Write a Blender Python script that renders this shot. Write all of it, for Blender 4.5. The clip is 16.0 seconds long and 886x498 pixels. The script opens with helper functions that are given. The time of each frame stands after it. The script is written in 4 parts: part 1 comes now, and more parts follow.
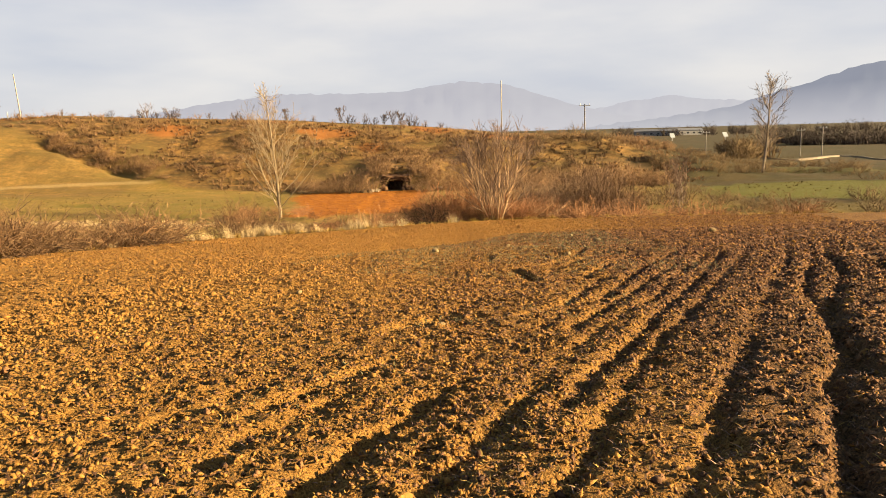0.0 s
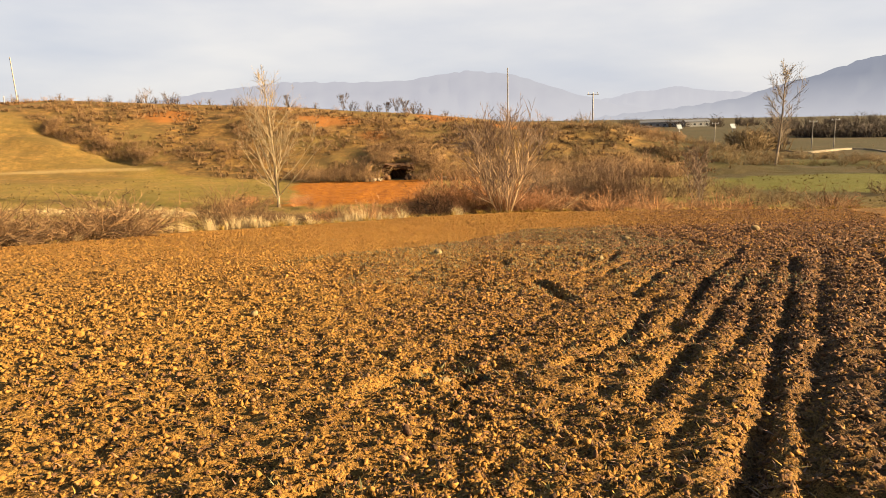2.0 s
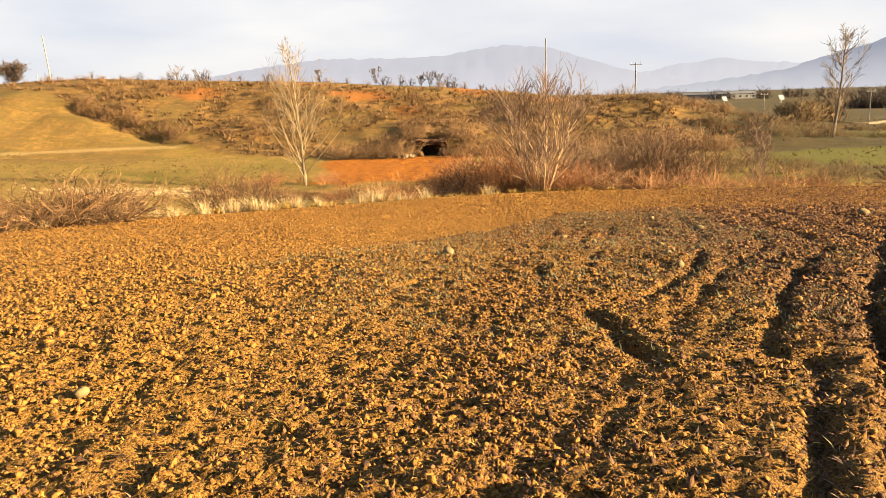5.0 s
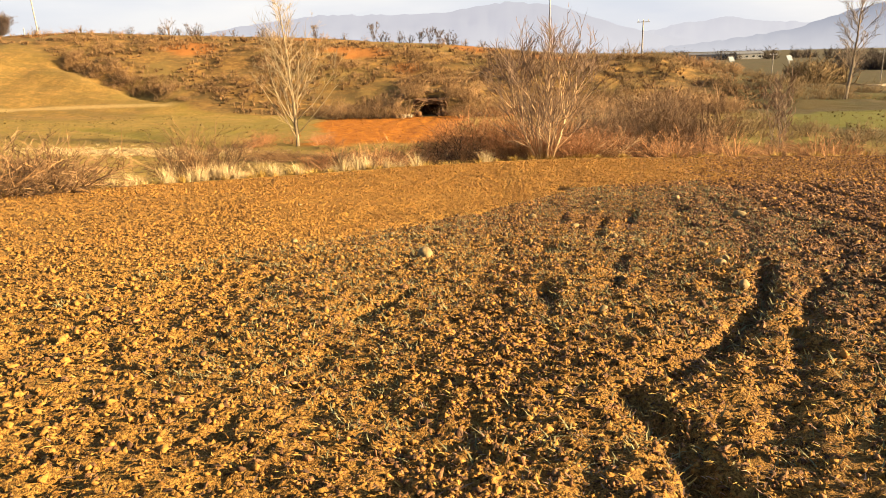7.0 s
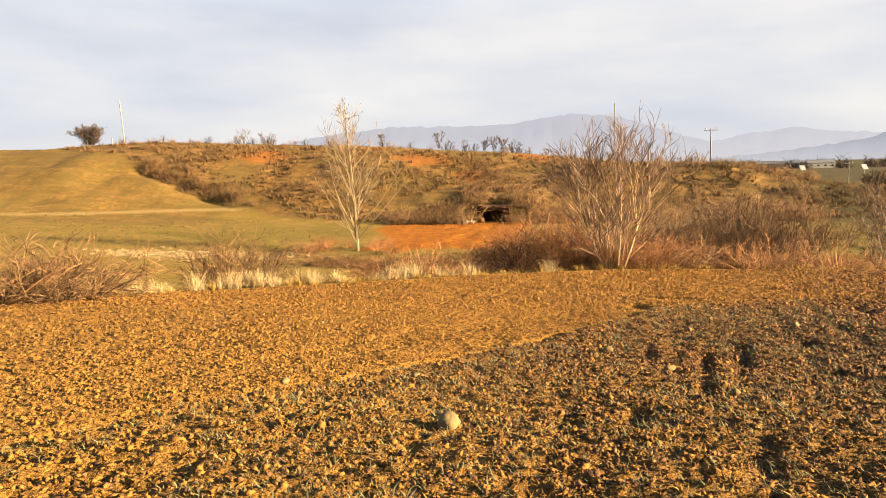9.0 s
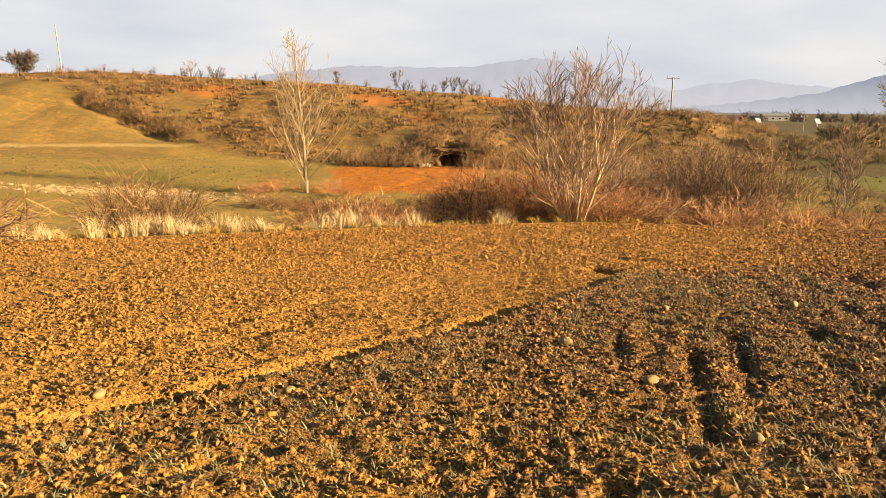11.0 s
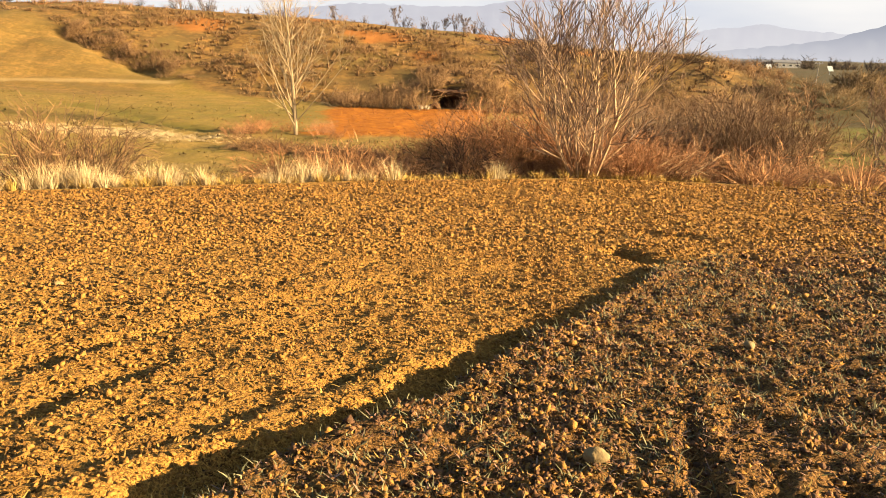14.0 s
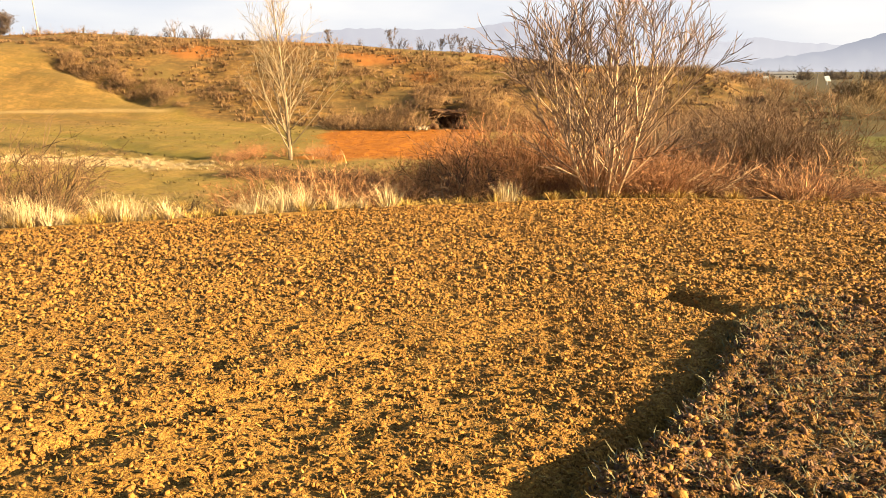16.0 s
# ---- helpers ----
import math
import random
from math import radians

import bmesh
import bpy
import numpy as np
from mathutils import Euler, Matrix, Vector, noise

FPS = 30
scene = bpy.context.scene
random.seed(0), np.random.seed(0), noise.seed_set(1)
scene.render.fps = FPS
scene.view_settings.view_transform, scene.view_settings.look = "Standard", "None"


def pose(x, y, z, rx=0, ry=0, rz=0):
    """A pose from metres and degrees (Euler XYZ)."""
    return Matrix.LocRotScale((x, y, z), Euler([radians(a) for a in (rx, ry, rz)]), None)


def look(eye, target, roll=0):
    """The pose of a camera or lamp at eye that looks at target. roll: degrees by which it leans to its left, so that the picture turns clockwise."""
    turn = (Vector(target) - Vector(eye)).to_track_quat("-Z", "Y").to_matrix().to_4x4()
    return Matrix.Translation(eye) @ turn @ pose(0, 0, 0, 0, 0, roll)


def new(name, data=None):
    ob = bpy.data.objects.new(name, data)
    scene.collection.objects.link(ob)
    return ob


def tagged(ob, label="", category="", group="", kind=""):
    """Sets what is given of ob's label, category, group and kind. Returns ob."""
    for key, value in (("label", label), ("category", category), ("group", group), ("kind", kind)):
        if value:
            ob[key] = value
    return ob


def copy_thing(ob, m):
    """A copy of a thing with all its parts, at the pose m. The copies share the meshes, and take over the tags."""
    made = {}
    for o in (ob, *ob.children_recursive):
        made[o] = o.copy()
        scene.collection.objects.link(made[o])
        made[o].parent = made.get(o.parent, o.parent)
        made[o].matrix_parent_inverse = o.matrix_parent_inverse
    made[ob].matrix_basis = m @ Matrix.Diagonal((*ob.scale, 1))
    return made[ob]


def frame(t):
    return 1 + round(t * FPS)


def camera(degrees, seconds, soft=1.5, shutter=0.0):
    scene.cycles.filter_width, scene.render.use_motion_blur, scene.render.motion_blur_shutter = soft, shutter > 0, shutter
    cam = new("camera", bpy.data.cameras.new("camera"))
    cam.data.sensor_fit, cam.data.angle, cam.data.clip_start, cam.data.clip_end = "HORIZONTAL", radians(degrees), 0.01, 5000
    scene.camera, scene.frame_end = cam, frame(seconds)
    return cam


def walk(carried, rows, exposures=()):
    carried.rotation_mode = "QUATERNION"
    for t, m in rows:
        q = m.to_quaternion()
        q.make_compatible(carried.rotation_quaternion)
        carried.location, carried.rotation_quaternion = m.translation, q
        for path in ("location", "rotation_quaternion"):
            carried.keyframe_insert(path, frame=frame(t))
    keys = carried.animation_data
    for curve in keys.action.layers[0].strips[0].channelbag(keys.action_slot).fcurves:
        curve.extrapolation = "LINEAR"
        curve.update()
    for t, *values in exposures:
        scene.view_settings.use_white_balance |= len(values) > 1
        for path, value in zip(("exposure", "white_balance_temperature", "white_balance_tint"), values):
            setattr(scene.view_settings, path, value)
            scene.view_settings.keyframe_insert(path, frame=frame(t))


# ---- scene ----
cam = camera(64.2, 16.0, soft=0.5)
PATH = [
    (0, (0.421, -0.136, 1.617), (0.299, 1.833, 1.288), -1.6),
    (0.5, (0.253, 0.762, 1.439), (0.165, 2.745, 1.195), -0.3),
    (1, (0.254, 1.393, 1.445), (0.158, 3.364, 1.121), -0.2),
    (1.5, (0.28, 2.028, 1.433), (0.085, 3.984, 1.063), -0.8),
    (2, (0.246, 2.568, 1.379), (0.114, 4.531, 1.022), -1.1),
    (2.5, (0.305, 3.22, 1.275), (0.043, 5.163, 0.88), -2.8),
    (3, (0.223, 3.89, 1.247), (-0.046, 5.819, 0.797), -1.3),
    (3.5, (0.281, 4.492, 1.251), (0.048, 6.435, 0.837), 0.1),
    (4, (0.329, 5.105, 1.192), (0.035, 7.023, 0.708), 1.0),
    (4.2, (0.352, 5.335, 1.135), (0.08, 7.276, 0.738), -0.5),
    (6.3, (0.367, 7.972, 0.958), (0.14, 9.903, 0.488), -2.3),
    (6.5, (0.371, 8.238, 0.945), (0.144, 10.172, 0.487), -1.5),
    (7, (0.338, 8.76, 0.92), (0.1, 10.674, 0.392), -1.4),
    (7.3, (0.319, 9.15, 0.877), (-0.019, 11.091, 0.532), -3.5),
    (7.5, (0.316, 9.52, 0.772), (-0.025, 11.441, 0.332), -3.9),
    (8, (0.264, 10.059, 0.761), (-0.012, 12.009, 0.411), -3.8),
    (8.5, (0.197, 10.705, 0.717), (-0.039, 12.663, 0.385), 0.7),
    (9, (0.23, 11.327, 0.653), (-0.186, 13.27, 0.42), -1.3),
    (9.1, (0.281, 11.482, 0.599), (-0.144, 13.428, 0.416), -1.8),
    (9.2, (0.186, 11.627, 0.574), (-0.115, 13.589, 0.325), 0.6),
    (11.5, (0.258, 14.089, 0.466), (-0.037, 16.028, 0.073), 0.5),
    (11.7, (0.296, 14.276, 0.448), (-0.019, 16.236, 0.2), -2.8),
    (12, (0.271, 14.598, 0.409), (0.123, 16.561, 0.054), -1.7),
    (12.5, (0.302, 15.25, 0.35), (0.06, 17.194, -0.056), -3.0),
    (13, (0.184, 15.796, 0.302), (0.018, 17.745, -0.116), 0.3),
    (13.5, (0.094, 16.371, 0.285), (-0.156, 18.307, -0.152), 0.3),
    (14, (0.114, 16.947, 0.209), (-0.174, 18.849, -0.336), 1.5),
    (14.5, (0.057, 17.501, 0.101), (-0.097, 19.435, -0.383), -1.6),
    (15, (0.03, 18.061, 0.01), (-0.253, 19.973, -0.503), -0.5),
    (15.5, (-0.099, 18.557, -0.036), (-0.472, 20.457, -0.534), -0.8),
    (16, (-0.225, 19.025, -0.088), (-0.522, 20.942, -0.577), -0.2),
]
EXPOSURES = [(0, 2.63), (1.5, 2.68), (3.5, 2.81), (4, 2.88), (6.5, 2.9), (8, 2.93), (9, 2.78), (11.5, 2.72), (12.5, 2.71), (13.5, 2.86), (14.5, 2.88), (16, 2.98)]
walk(cam, [(t, look(eye, target, roll)) for t, eye, target, roll in PATH], EXPOSURES)

# ---------------------------------------------------------------- light
SUN_AZ, SUN_EL = radians(96), radians(16.5)
world = bpy.data.worlds.new("world")
scene.world = world
world.use_nodes = True
wn, wl = world.node_tree.nodes, world.node_tree.links
sky = wn.new("ShaderNodeTexSky")
sky.sky_type = "NISHITA"
sky.sun_disc = False
sky.sun_elevation, sky.sun_rotation = SUN_EL, SUN_AZ
sky.air_density, sky.dust_density, sky.ozone_density = 1.0, 1.0, 1.0
# a bright haze that thins out with height lies over the clear sky
coord = wn.new("ShaderNodeTexCoord")
split = wn.new("ShaderNodeSeparateXYZ")
wl.new(coord.outputs["Generated"], split.inputs["Vector"])
fade = wn.new("ShaderNodeMapRange")
fade.inputs["From Min"].default_value, fade.inputs["From Max"].default_value = 0.18, 0.36
fade.inputs["To Min"].default_value, fade.inputs["To Max"].default_value = 0.95, 0.0
fade.interpolation_type = "SMOOTHSTEP"
wl.new(split.outputs["Z"], fade.inputs["Value"])
cloud = wn.new("ShaderNodeTexNoise")
cloud.inputs["Scale"].default_value, cloud.inputs["Detail"].default_value = 2.2, 5
stretch = wn.new("ShaderNodeMapping")
stretch.inputs["Scale"].default_value = (1, 1, 4)
wl.new(coord.outputs["Generated"], stretch.inputs["Vector"])
wl.new(stretch.outputs["Vector"], cloud.inputs["Vector"])
veil = wn.new("ShaderNodeValToRGB")
veil.color_ramp.elements[0].position, veil.color_ramp.elements[0].color = 0.37, (2.42, 2.50, 2.80, 1)
veil.color_ramp.elements[1].position, veil.color_ramp.elements[1].color = 0.63, (3.28, 3.18, 3.15, 1)
wl.new(cloud.outputs["Fac"], veil.inputs["Fac"])
haze = wn.new("ShaderNodeMix")
haze.data_type = "RGBA"
wl.new(fade.outputs["Result"], haze.inputs[0])
wl.new(sky.outputs["Color"], haze.inputs[6])
wl.new(veil.outputs["Color"], haze.inputs[7])
wl.new(haze.outputs[2], wn["Background"].inputs["Color"])
wn["Background"].inputs["Strength"].default_value = 0.04
sun_data = bpy.data.lights.new("sun", "SUN")
sun_data.energy, sun_data.angle, sun_data.color = 5.0, radians(0.5), (1.0, 0.765, 0.45)
sun = new("sun", sun_data)
sun_dir = Vector((math.sin(SUN_AZ) * math.cos(SUN_EL), math.cos(SUN_AZ) * math.cos(SUN_EL), math.sin(SUN_EL)))
sun.matrix_world = look(sun_dir * 60, (0, 0, 0))
scene.view_settings.exposure = 1.85


# ---------------------------------------------------------------- materials
class Nodes:
    """A small wrapper for building node materials."""

    def __init__(self, name, rough=0.9, spec=0.2):
        self.mat = bpy.data.materials.new(name)
        self.mat.use_nodes = True
        self.n, self.l = self.mat.node_tree.nodes, self.mat.node_tree.links
        self.bsdf = self.n["Principled BSDF"]
        self.bsdf.inputs["Roughness"].default_value = rough
        self.bsdf.inputs["Specular IOR Level"].default_value = spec
        self.pos = self.n.new("ShaderNodeNewGeometry").outputs["Position"]

    def noise(self, scale, detail=4, rough=0.6):
        t = self.n.new("ShaderNodeTexNoise")
        t.inputs["Scale"].default_value, t.inputs["Detail"].default_value = scale, detail
        t.inputs["Roughness"].default_value = rough
        self.l.new(self.pos, t.inputs["Vector"])
        return t.outputs["Fac"]

    def ramp(self, fac, *stops):
        r = self.n.new("ShaderNodeValToRGB")
        e = r.color_ramp.elements
        while len(e) < len(stops):
            e.new(0.5)
        for el, (p, c) in zip(e, stops):
            el.position, el.color = p, (*c, 1)
        self.l.new(fac, r.inputs["Fac"])
        return r.outputs["Color"]

    def mix(self, fac, a, b, blend="MIX"):
        m = self.n.new("ShaderNodeMix")
        m.data_type, m.blend_type = "RGBA", blend
        for val, sock in ((fac, m.inputs[0]), (a, m.inputs[6]), (b, m.inputs[7])):
            if isinstance(val, (int, float)):
                sock.default_value = val
            elif isinstance(val, tuple):
                sock.default_value = (*val, 1)
            else:
                self.l.new(val, sock)
        return m.outputs[2]

    def attr(self, name):
        a = self.n.new("ShaderNodeAttribute")
        a.attribute_name = name
        return a.outputs["Fac"]

    def island(self):
        return self.n.new("ShaderNodeNewGeometry").outputs["Random Per Island"]

    def random(self):
        return self.n.new("ShaderNodeObjectInfo").outputs["Random"]

    def color(self, c):
        self.l.new(c, self.bsdf.inputs["Base Color"])
        return self

    def bump(self, fac, strength, dist):
        b = self.n.new("ShaderNodeBump")
        b.inputs["Strength"].default_value, b.inputs["Distance"].default_value = strength, dist
        self.l.new(fac, b.inputs["Height"])
        self.l.new(b.outputs["Normal"], self.bsdf.inputs["Normal"])
        return self


def ground_material():
    m = Nodes("ground_cover", 0.95, 0.1)
    fine, mid = m.noise(38, 5), m.noise(2.3, 5)
    soil = m.mix(m.ramp(fine, (0.38, (0, 0, 0)), (0.64, (1, 1, 1))), (0.027, 0.012, 0.002), (0.180, 0.084, 0.015))
    soil = m.mix(m.ramp(mid, (0.42, (0, 0, 0)), (0.62, (0.4, 0.4, 0.4))), soil, (0.261, 0.135, 0.027))
    grass = m.mix(m.ramp(m.noise(0.3, 7, 0.65), (0.38, (0, 0, 0)), (0.62, (1, 1, 1))), (0.182, 0.112, 0.028), (0.132, 0.093, 0.018))
    grass = m.mix(m.ramp(m.noise(2.6, 5, 0.7), (0.40, (0.6, 0.6, 0.6)), (0.55, (0, 0, 0))), grass, (0.102, 0.066, 0.011))
    scrub = m.mix(m.ramp(m.noise(0.16, 8, 0.7), (0.35, (0, 0, 0)), (0.62, (1, 1, 1))), (0.112, 0.065, 0.018), (0.196, 0.105, 0.029))
    scrub = m.mix(m.ramp(m.noise(1.1, 6, 0.7), (0.42, (0.75, 0.75, 0.75)), (0.56, (0, 0, 0))), scrub, (0.075, 0.042, 0.012))
    green = m.mix(m.noise(0.6, 6), (0.060, 0.058, 0.008), (0.088, 0.078, 0.011))
    red = m.mix(m.ramp(m.noise(1.1, 8, 0.75), (0.36, (0, 0, 0)), (0.62, (1, 1, 1))), (0.137, 0.038, 0.002), (0.259, 0.094, 0.006))
    straw = m.mix(m.noise(1.7, 6), (0.331, 0.238, 0.108), (0.180, 0.119, 0.040))
    plain = m.ramp(m.noise(0.045, 8, 0.65), (0.38, (0.047, 0.033, 0.010)), (0.5, (0.037, 0.030, 0.008)), (0.62, (0.064, 0.043, 0.017)))
    band = m.n.new("ShaderNodeMapping")
    band.inputs["Scale"].default_value = (0.06, 0.30, 0.45)
    m.l.new(m.pos, band.inputs["Vector"])
    streak = m.n.new("ShaderNodeTexNoise")
    streak.inputs["Scale"].default_value, streak.inputs["Detail"].default_value, streak.inputs["Roughness"].default_value = 1.6, 8, 0.72
    m.l.new(band.outputs["Vector"], streak.inputs["Vector"])
    scrub = m.mix(m.ramp(streak.outputs["Fac"], (0.44, (0.75, 0.75, 0.75)), (0.53, (0, 0, 0))), scrub, (0.072, 0.047, 0.016))
    scrub = m.mix(m.ramp(m.noise(0.07, 5, 0.6), (0.52, (0, 0, 0)), (0.64, (0.7, 0.7, 0.7))), scrub, (0.109, 0.074, 0.021))
    c = m.mix(m.attr("scrub"), grass, scrub)
    c = m.mix(m.attr("bare"), c, m.mix(m.noise(0.9, 6), (0.144, 0.050, 0.011), (0.216, 0.094, 0.022)))
    c = m.mix(m.attr("plain"), c, plain)
    c = m.mix(m.attr("green"), c, green)
    c = m.mix(m.attr("straw"), c, straw)
    c = m.mix(m.attr("red"), c, red)
    # damp soil tone, nearly black; doubles as painted shade in the hollows
    wet_shade = m.mix(m.ramp(fine, (0.35, (0, 0, 0)), (0.62, (1, 1, 1))), (0.004, 0.002, 0.001), (0.024, 0.011, 0.006))
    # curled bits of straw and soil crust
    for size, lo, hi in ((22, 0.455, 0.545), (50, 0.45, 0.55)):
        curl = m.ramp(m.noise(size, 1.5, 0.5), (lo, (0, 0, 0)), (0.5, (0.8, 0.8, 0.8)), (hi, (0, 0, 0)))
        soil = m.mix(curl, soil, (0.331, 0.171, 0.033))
        wet_shade = m.mix(curl, wet_shade, (0.091, 0.046, 0.024))
    soil = m.mix(m.attr("moist_shade"), soil, wet_shade)
    c = m.mix(m.attr("soil"), c, soil)
    m.color(c).bump(fine, 1.0, 0.03)
    return m.mat


def simple(name, a, b, scale=6.0, rough=0.9, per="island", bump=0.0, spec=0.2, vary=0.0):
    """Two tones mixed by grain and by piece or object."""
    m = Nodes(name, rough, spec)
    g = m.noise(scale, 4)
    c = m.mix(m.island() if per == "island" else m.random(), a, b)
    dark = tuple(v * 0.6 for v in a)
    c = m.mix(m.ramp(g, (0.35, (0.7, 0.7, 0.7)), (0.6, (0, 0, 0))), c, dark)
    if vary:
        c = m.mix(vary, c, m.ramp(m.random(), (0.0, (0.5, 0.47, 0.45)), (0.5, (1.0, 1.0, 1.0)), (1.0, (1.4, 1.28, 1.1))), "MULTIPLY")
    m.color(c)
    if bump:
        m.bump(g, bump, 0.02)
    return m.mat


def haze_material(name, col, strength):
    """Far mountains with bright haze painted on as a glow, paler towards the foot."""
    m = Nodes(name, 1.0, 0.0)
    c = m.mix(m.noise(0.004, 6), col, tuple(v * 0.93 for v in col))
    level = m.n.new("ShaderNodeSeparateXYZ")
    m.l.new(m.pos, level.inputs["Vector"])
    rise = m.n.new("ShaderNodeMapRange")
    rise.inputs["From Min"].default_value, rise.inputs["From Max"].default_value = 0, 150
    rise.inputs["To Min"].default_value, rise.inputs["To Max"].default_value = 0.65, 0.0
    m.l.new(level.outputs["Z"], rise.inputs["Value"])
    # pale haze tone put into the colour low down
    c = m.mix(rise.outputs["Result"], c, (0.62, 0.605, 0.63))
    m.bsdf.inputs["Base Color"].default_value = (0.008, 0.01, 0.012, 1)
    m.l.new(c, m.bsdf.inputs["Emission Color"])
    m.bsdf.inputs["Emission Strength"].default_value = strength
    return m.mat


GROUND = ground_material()
MOIST_CLOD = simple("moist_clod", (0.045, 0.021, 0.009), (0.238, 0.112, 0.040), 30, bump=0.8)
CLOD = simple("dry_clod", (0.235, 0.107, 0.0195), (0.170, 0.086, 0.015), 30, bump=0.8)
STRAW = simple("straw", (0.426, 0.264, 0.058), (0.071, 0.040, 0.008), 8)
DAMP_STRAW = simple("damp_straw", (0.30, 0.175, 0.11), (0.054, 0.031, 0.021), 8)
PALE_GRASS = simple("pale_dry_grass", (0.43, 0.32, 0.165), (0.25, 0.172, 0.075), 8)
RED_CLOD = simple("red_clod", (0.180, 0.061, 0.007), (0.266, 0.115, 0.018), 4)
SHOOT = simple("green_shoots", (0.080, 0.076, 0.032), (0.180, 0.155, 0.072), 8)
PALE_BARK = simple("pale_bark", (0.41, 0.275, 0.150), (0.22, 0.132, 0.064), 9)
POPLAR_BARK = simple("poplar_bark", (0.238, 0.173, 0.097), (0.158, 0.112, 0.060), 5)
GREY_BARK = simple("grey_bark", (0.194, 0.144, 0.097), (0.122, 0.090, 0.061), 5)
HEAP_TWIG = simple("heap_twig", (0.190, 0.110, 0.048), (0.040, 0.022, 0.011), 3, vary=0.85)
BROWN_TWIG = simple("brown_twig", (0.37, 0.195, 0.082), (0.070, 0.034, 0.015), 3, vary=0.85)
RUST_TWIG = simple("rust_twig", (0.31, 0.150, 0.062), (0.075, 0.035, 0.016), 3, vary=0.85)
GREY_TWIG = simple("grey_twig", (0.235, 0.146, 0.076), (0.078, 0.047, 0.025), 3, vary=0.85)
DARK_TWIG = simple("dark_twig", (0.050, 0.030, 0.017), (0.024, 0.016, 0.010), 3)
SCRUB = simple("hill_scrub", (0.205, 0.115, 0.048), (0.066, 0.037, 0.015), 0.7)
STONE = simple("pale_stone", (0.184, 0.125, 0.052), (0.144, 0.095, 0.035), 14, 0.85, "object", 0.6)
RUBBLE = simple("rubble", (0.189, 0.145, 0.089), (0.145, 0.104, 0.062), 6, 0.9, "object", 0.5)
POLE_WOOD = simple("weathered_pole", (0.238, 0.209, 0.173), (0.194, 0.169, 0.140), 3, 0.9, "object")
METAL = simple("grey_metal", (0.30, 0.30, 0.30), (0.22, 0.22, 0.22), 3, 0.6, "object")
PLASTER = simple("white_plaster", (0.202, 0.194, 0.182), (0.186, 0.179, 0.166), 1.5, 0.9, "object")
ROOFING = simple("grey_roofing", (0.122, 0.122, 0.125), (0.097, 0.097, 0.102), 1.2, 0.7, "object")
DARK_GLASS = simple("dark_glass", (0.014, 0.016, 0.018), (0.022, 0.023, 0.025), 2, 0.15, "object", 0.0, 0.5)
PANEL = simple("pale_panel", (0.164, 0.175, 0.181), (0.143, 0.153, 0.158), 1.0, 0.5, "object")
EARTH = simple("bank_earth", (0.065, 0.031, 0.012), (0.097, 0.049, 0.018), 2, 0.95, "object", 0.6)
TREE_TWIG = simple("tree_twig", (0.165, 0.104, 0.064), (0.066, 0.042, 0.027), 5)
MEADOW_STRAW = simple("meadow_straw", (0.155, 0.104, 0.032), (0.076, 0.054, 0.014), 4)
SKYLINE_BARK = simple("dark_bark", (0.095, 0.064, 0.042), (0.05, 0.035, 0.025), 3)
VALLEY_SCRUB = simple("valley_scrub", (0.135, 0.086, 0.034), (0.050, 0.032, 0.013), 0.7)
TREELINE = simple("far_trees", (0.040, 0.027, 0.018), (0.026, 0.019, 0.013), 0.3)


# ---------------------------------------------------------------- terrain
def hash2(ix, iy, seed):
    h = np.sin(ix * 127.1 + iy * 311.7 + seed * 74.7) * 43758.5453
    return h - np.floor(h)


def vnoise(x, y, seed=0):
    """Smooth value noise in 0..1."""
    ix, iy = np.floor(x), np.floor(y)
    fx, fy = x - ix, y - iy
    fx, fy = fx * fx * (3 - 2 * fx), fy * fy * (3 - 2 * fy)
    a, b = hash2(ix, iy, seed), hash2(ix + 1, iy, seed)
    c, d = hash2(ix, iy + 1, seed), hash2(ix + 1, iy + 1, seed)
    return (a + (b - a) * fx) * (1 - fy) + (c + (d - c) * fx) * fy


def smooth(a, b, v):
    t = np.clip((v - a) / (b - a), 0, 1)
    return t * t * (3 - 2 * t)


def side(x, y, line):
    """Distance to a polyline, positive on its left."""
    best = np.full(np.shape(x), 1e9)
    sign = np.ones(np.shape(x))
    for (ax, ay), (bx, by) in zip(line[:-1], line[1:]):
        dx, dy = bx - ax, by - ay
        t = np.clip(((x - ax) * dx + (y - ay) * dy) / (dx * dx + dy * dy), 0, 1)
        px, py = x - ax - t * dx, y - ay - t * dy
        d = np.hypot(px, py)
        cross = dx * py - dy * px
        near = d < best
        best, sign = np.where(near, d, best), np.where(near, np.where(cross >= 0, 1.0, -1.0), sign)
    return best * sign


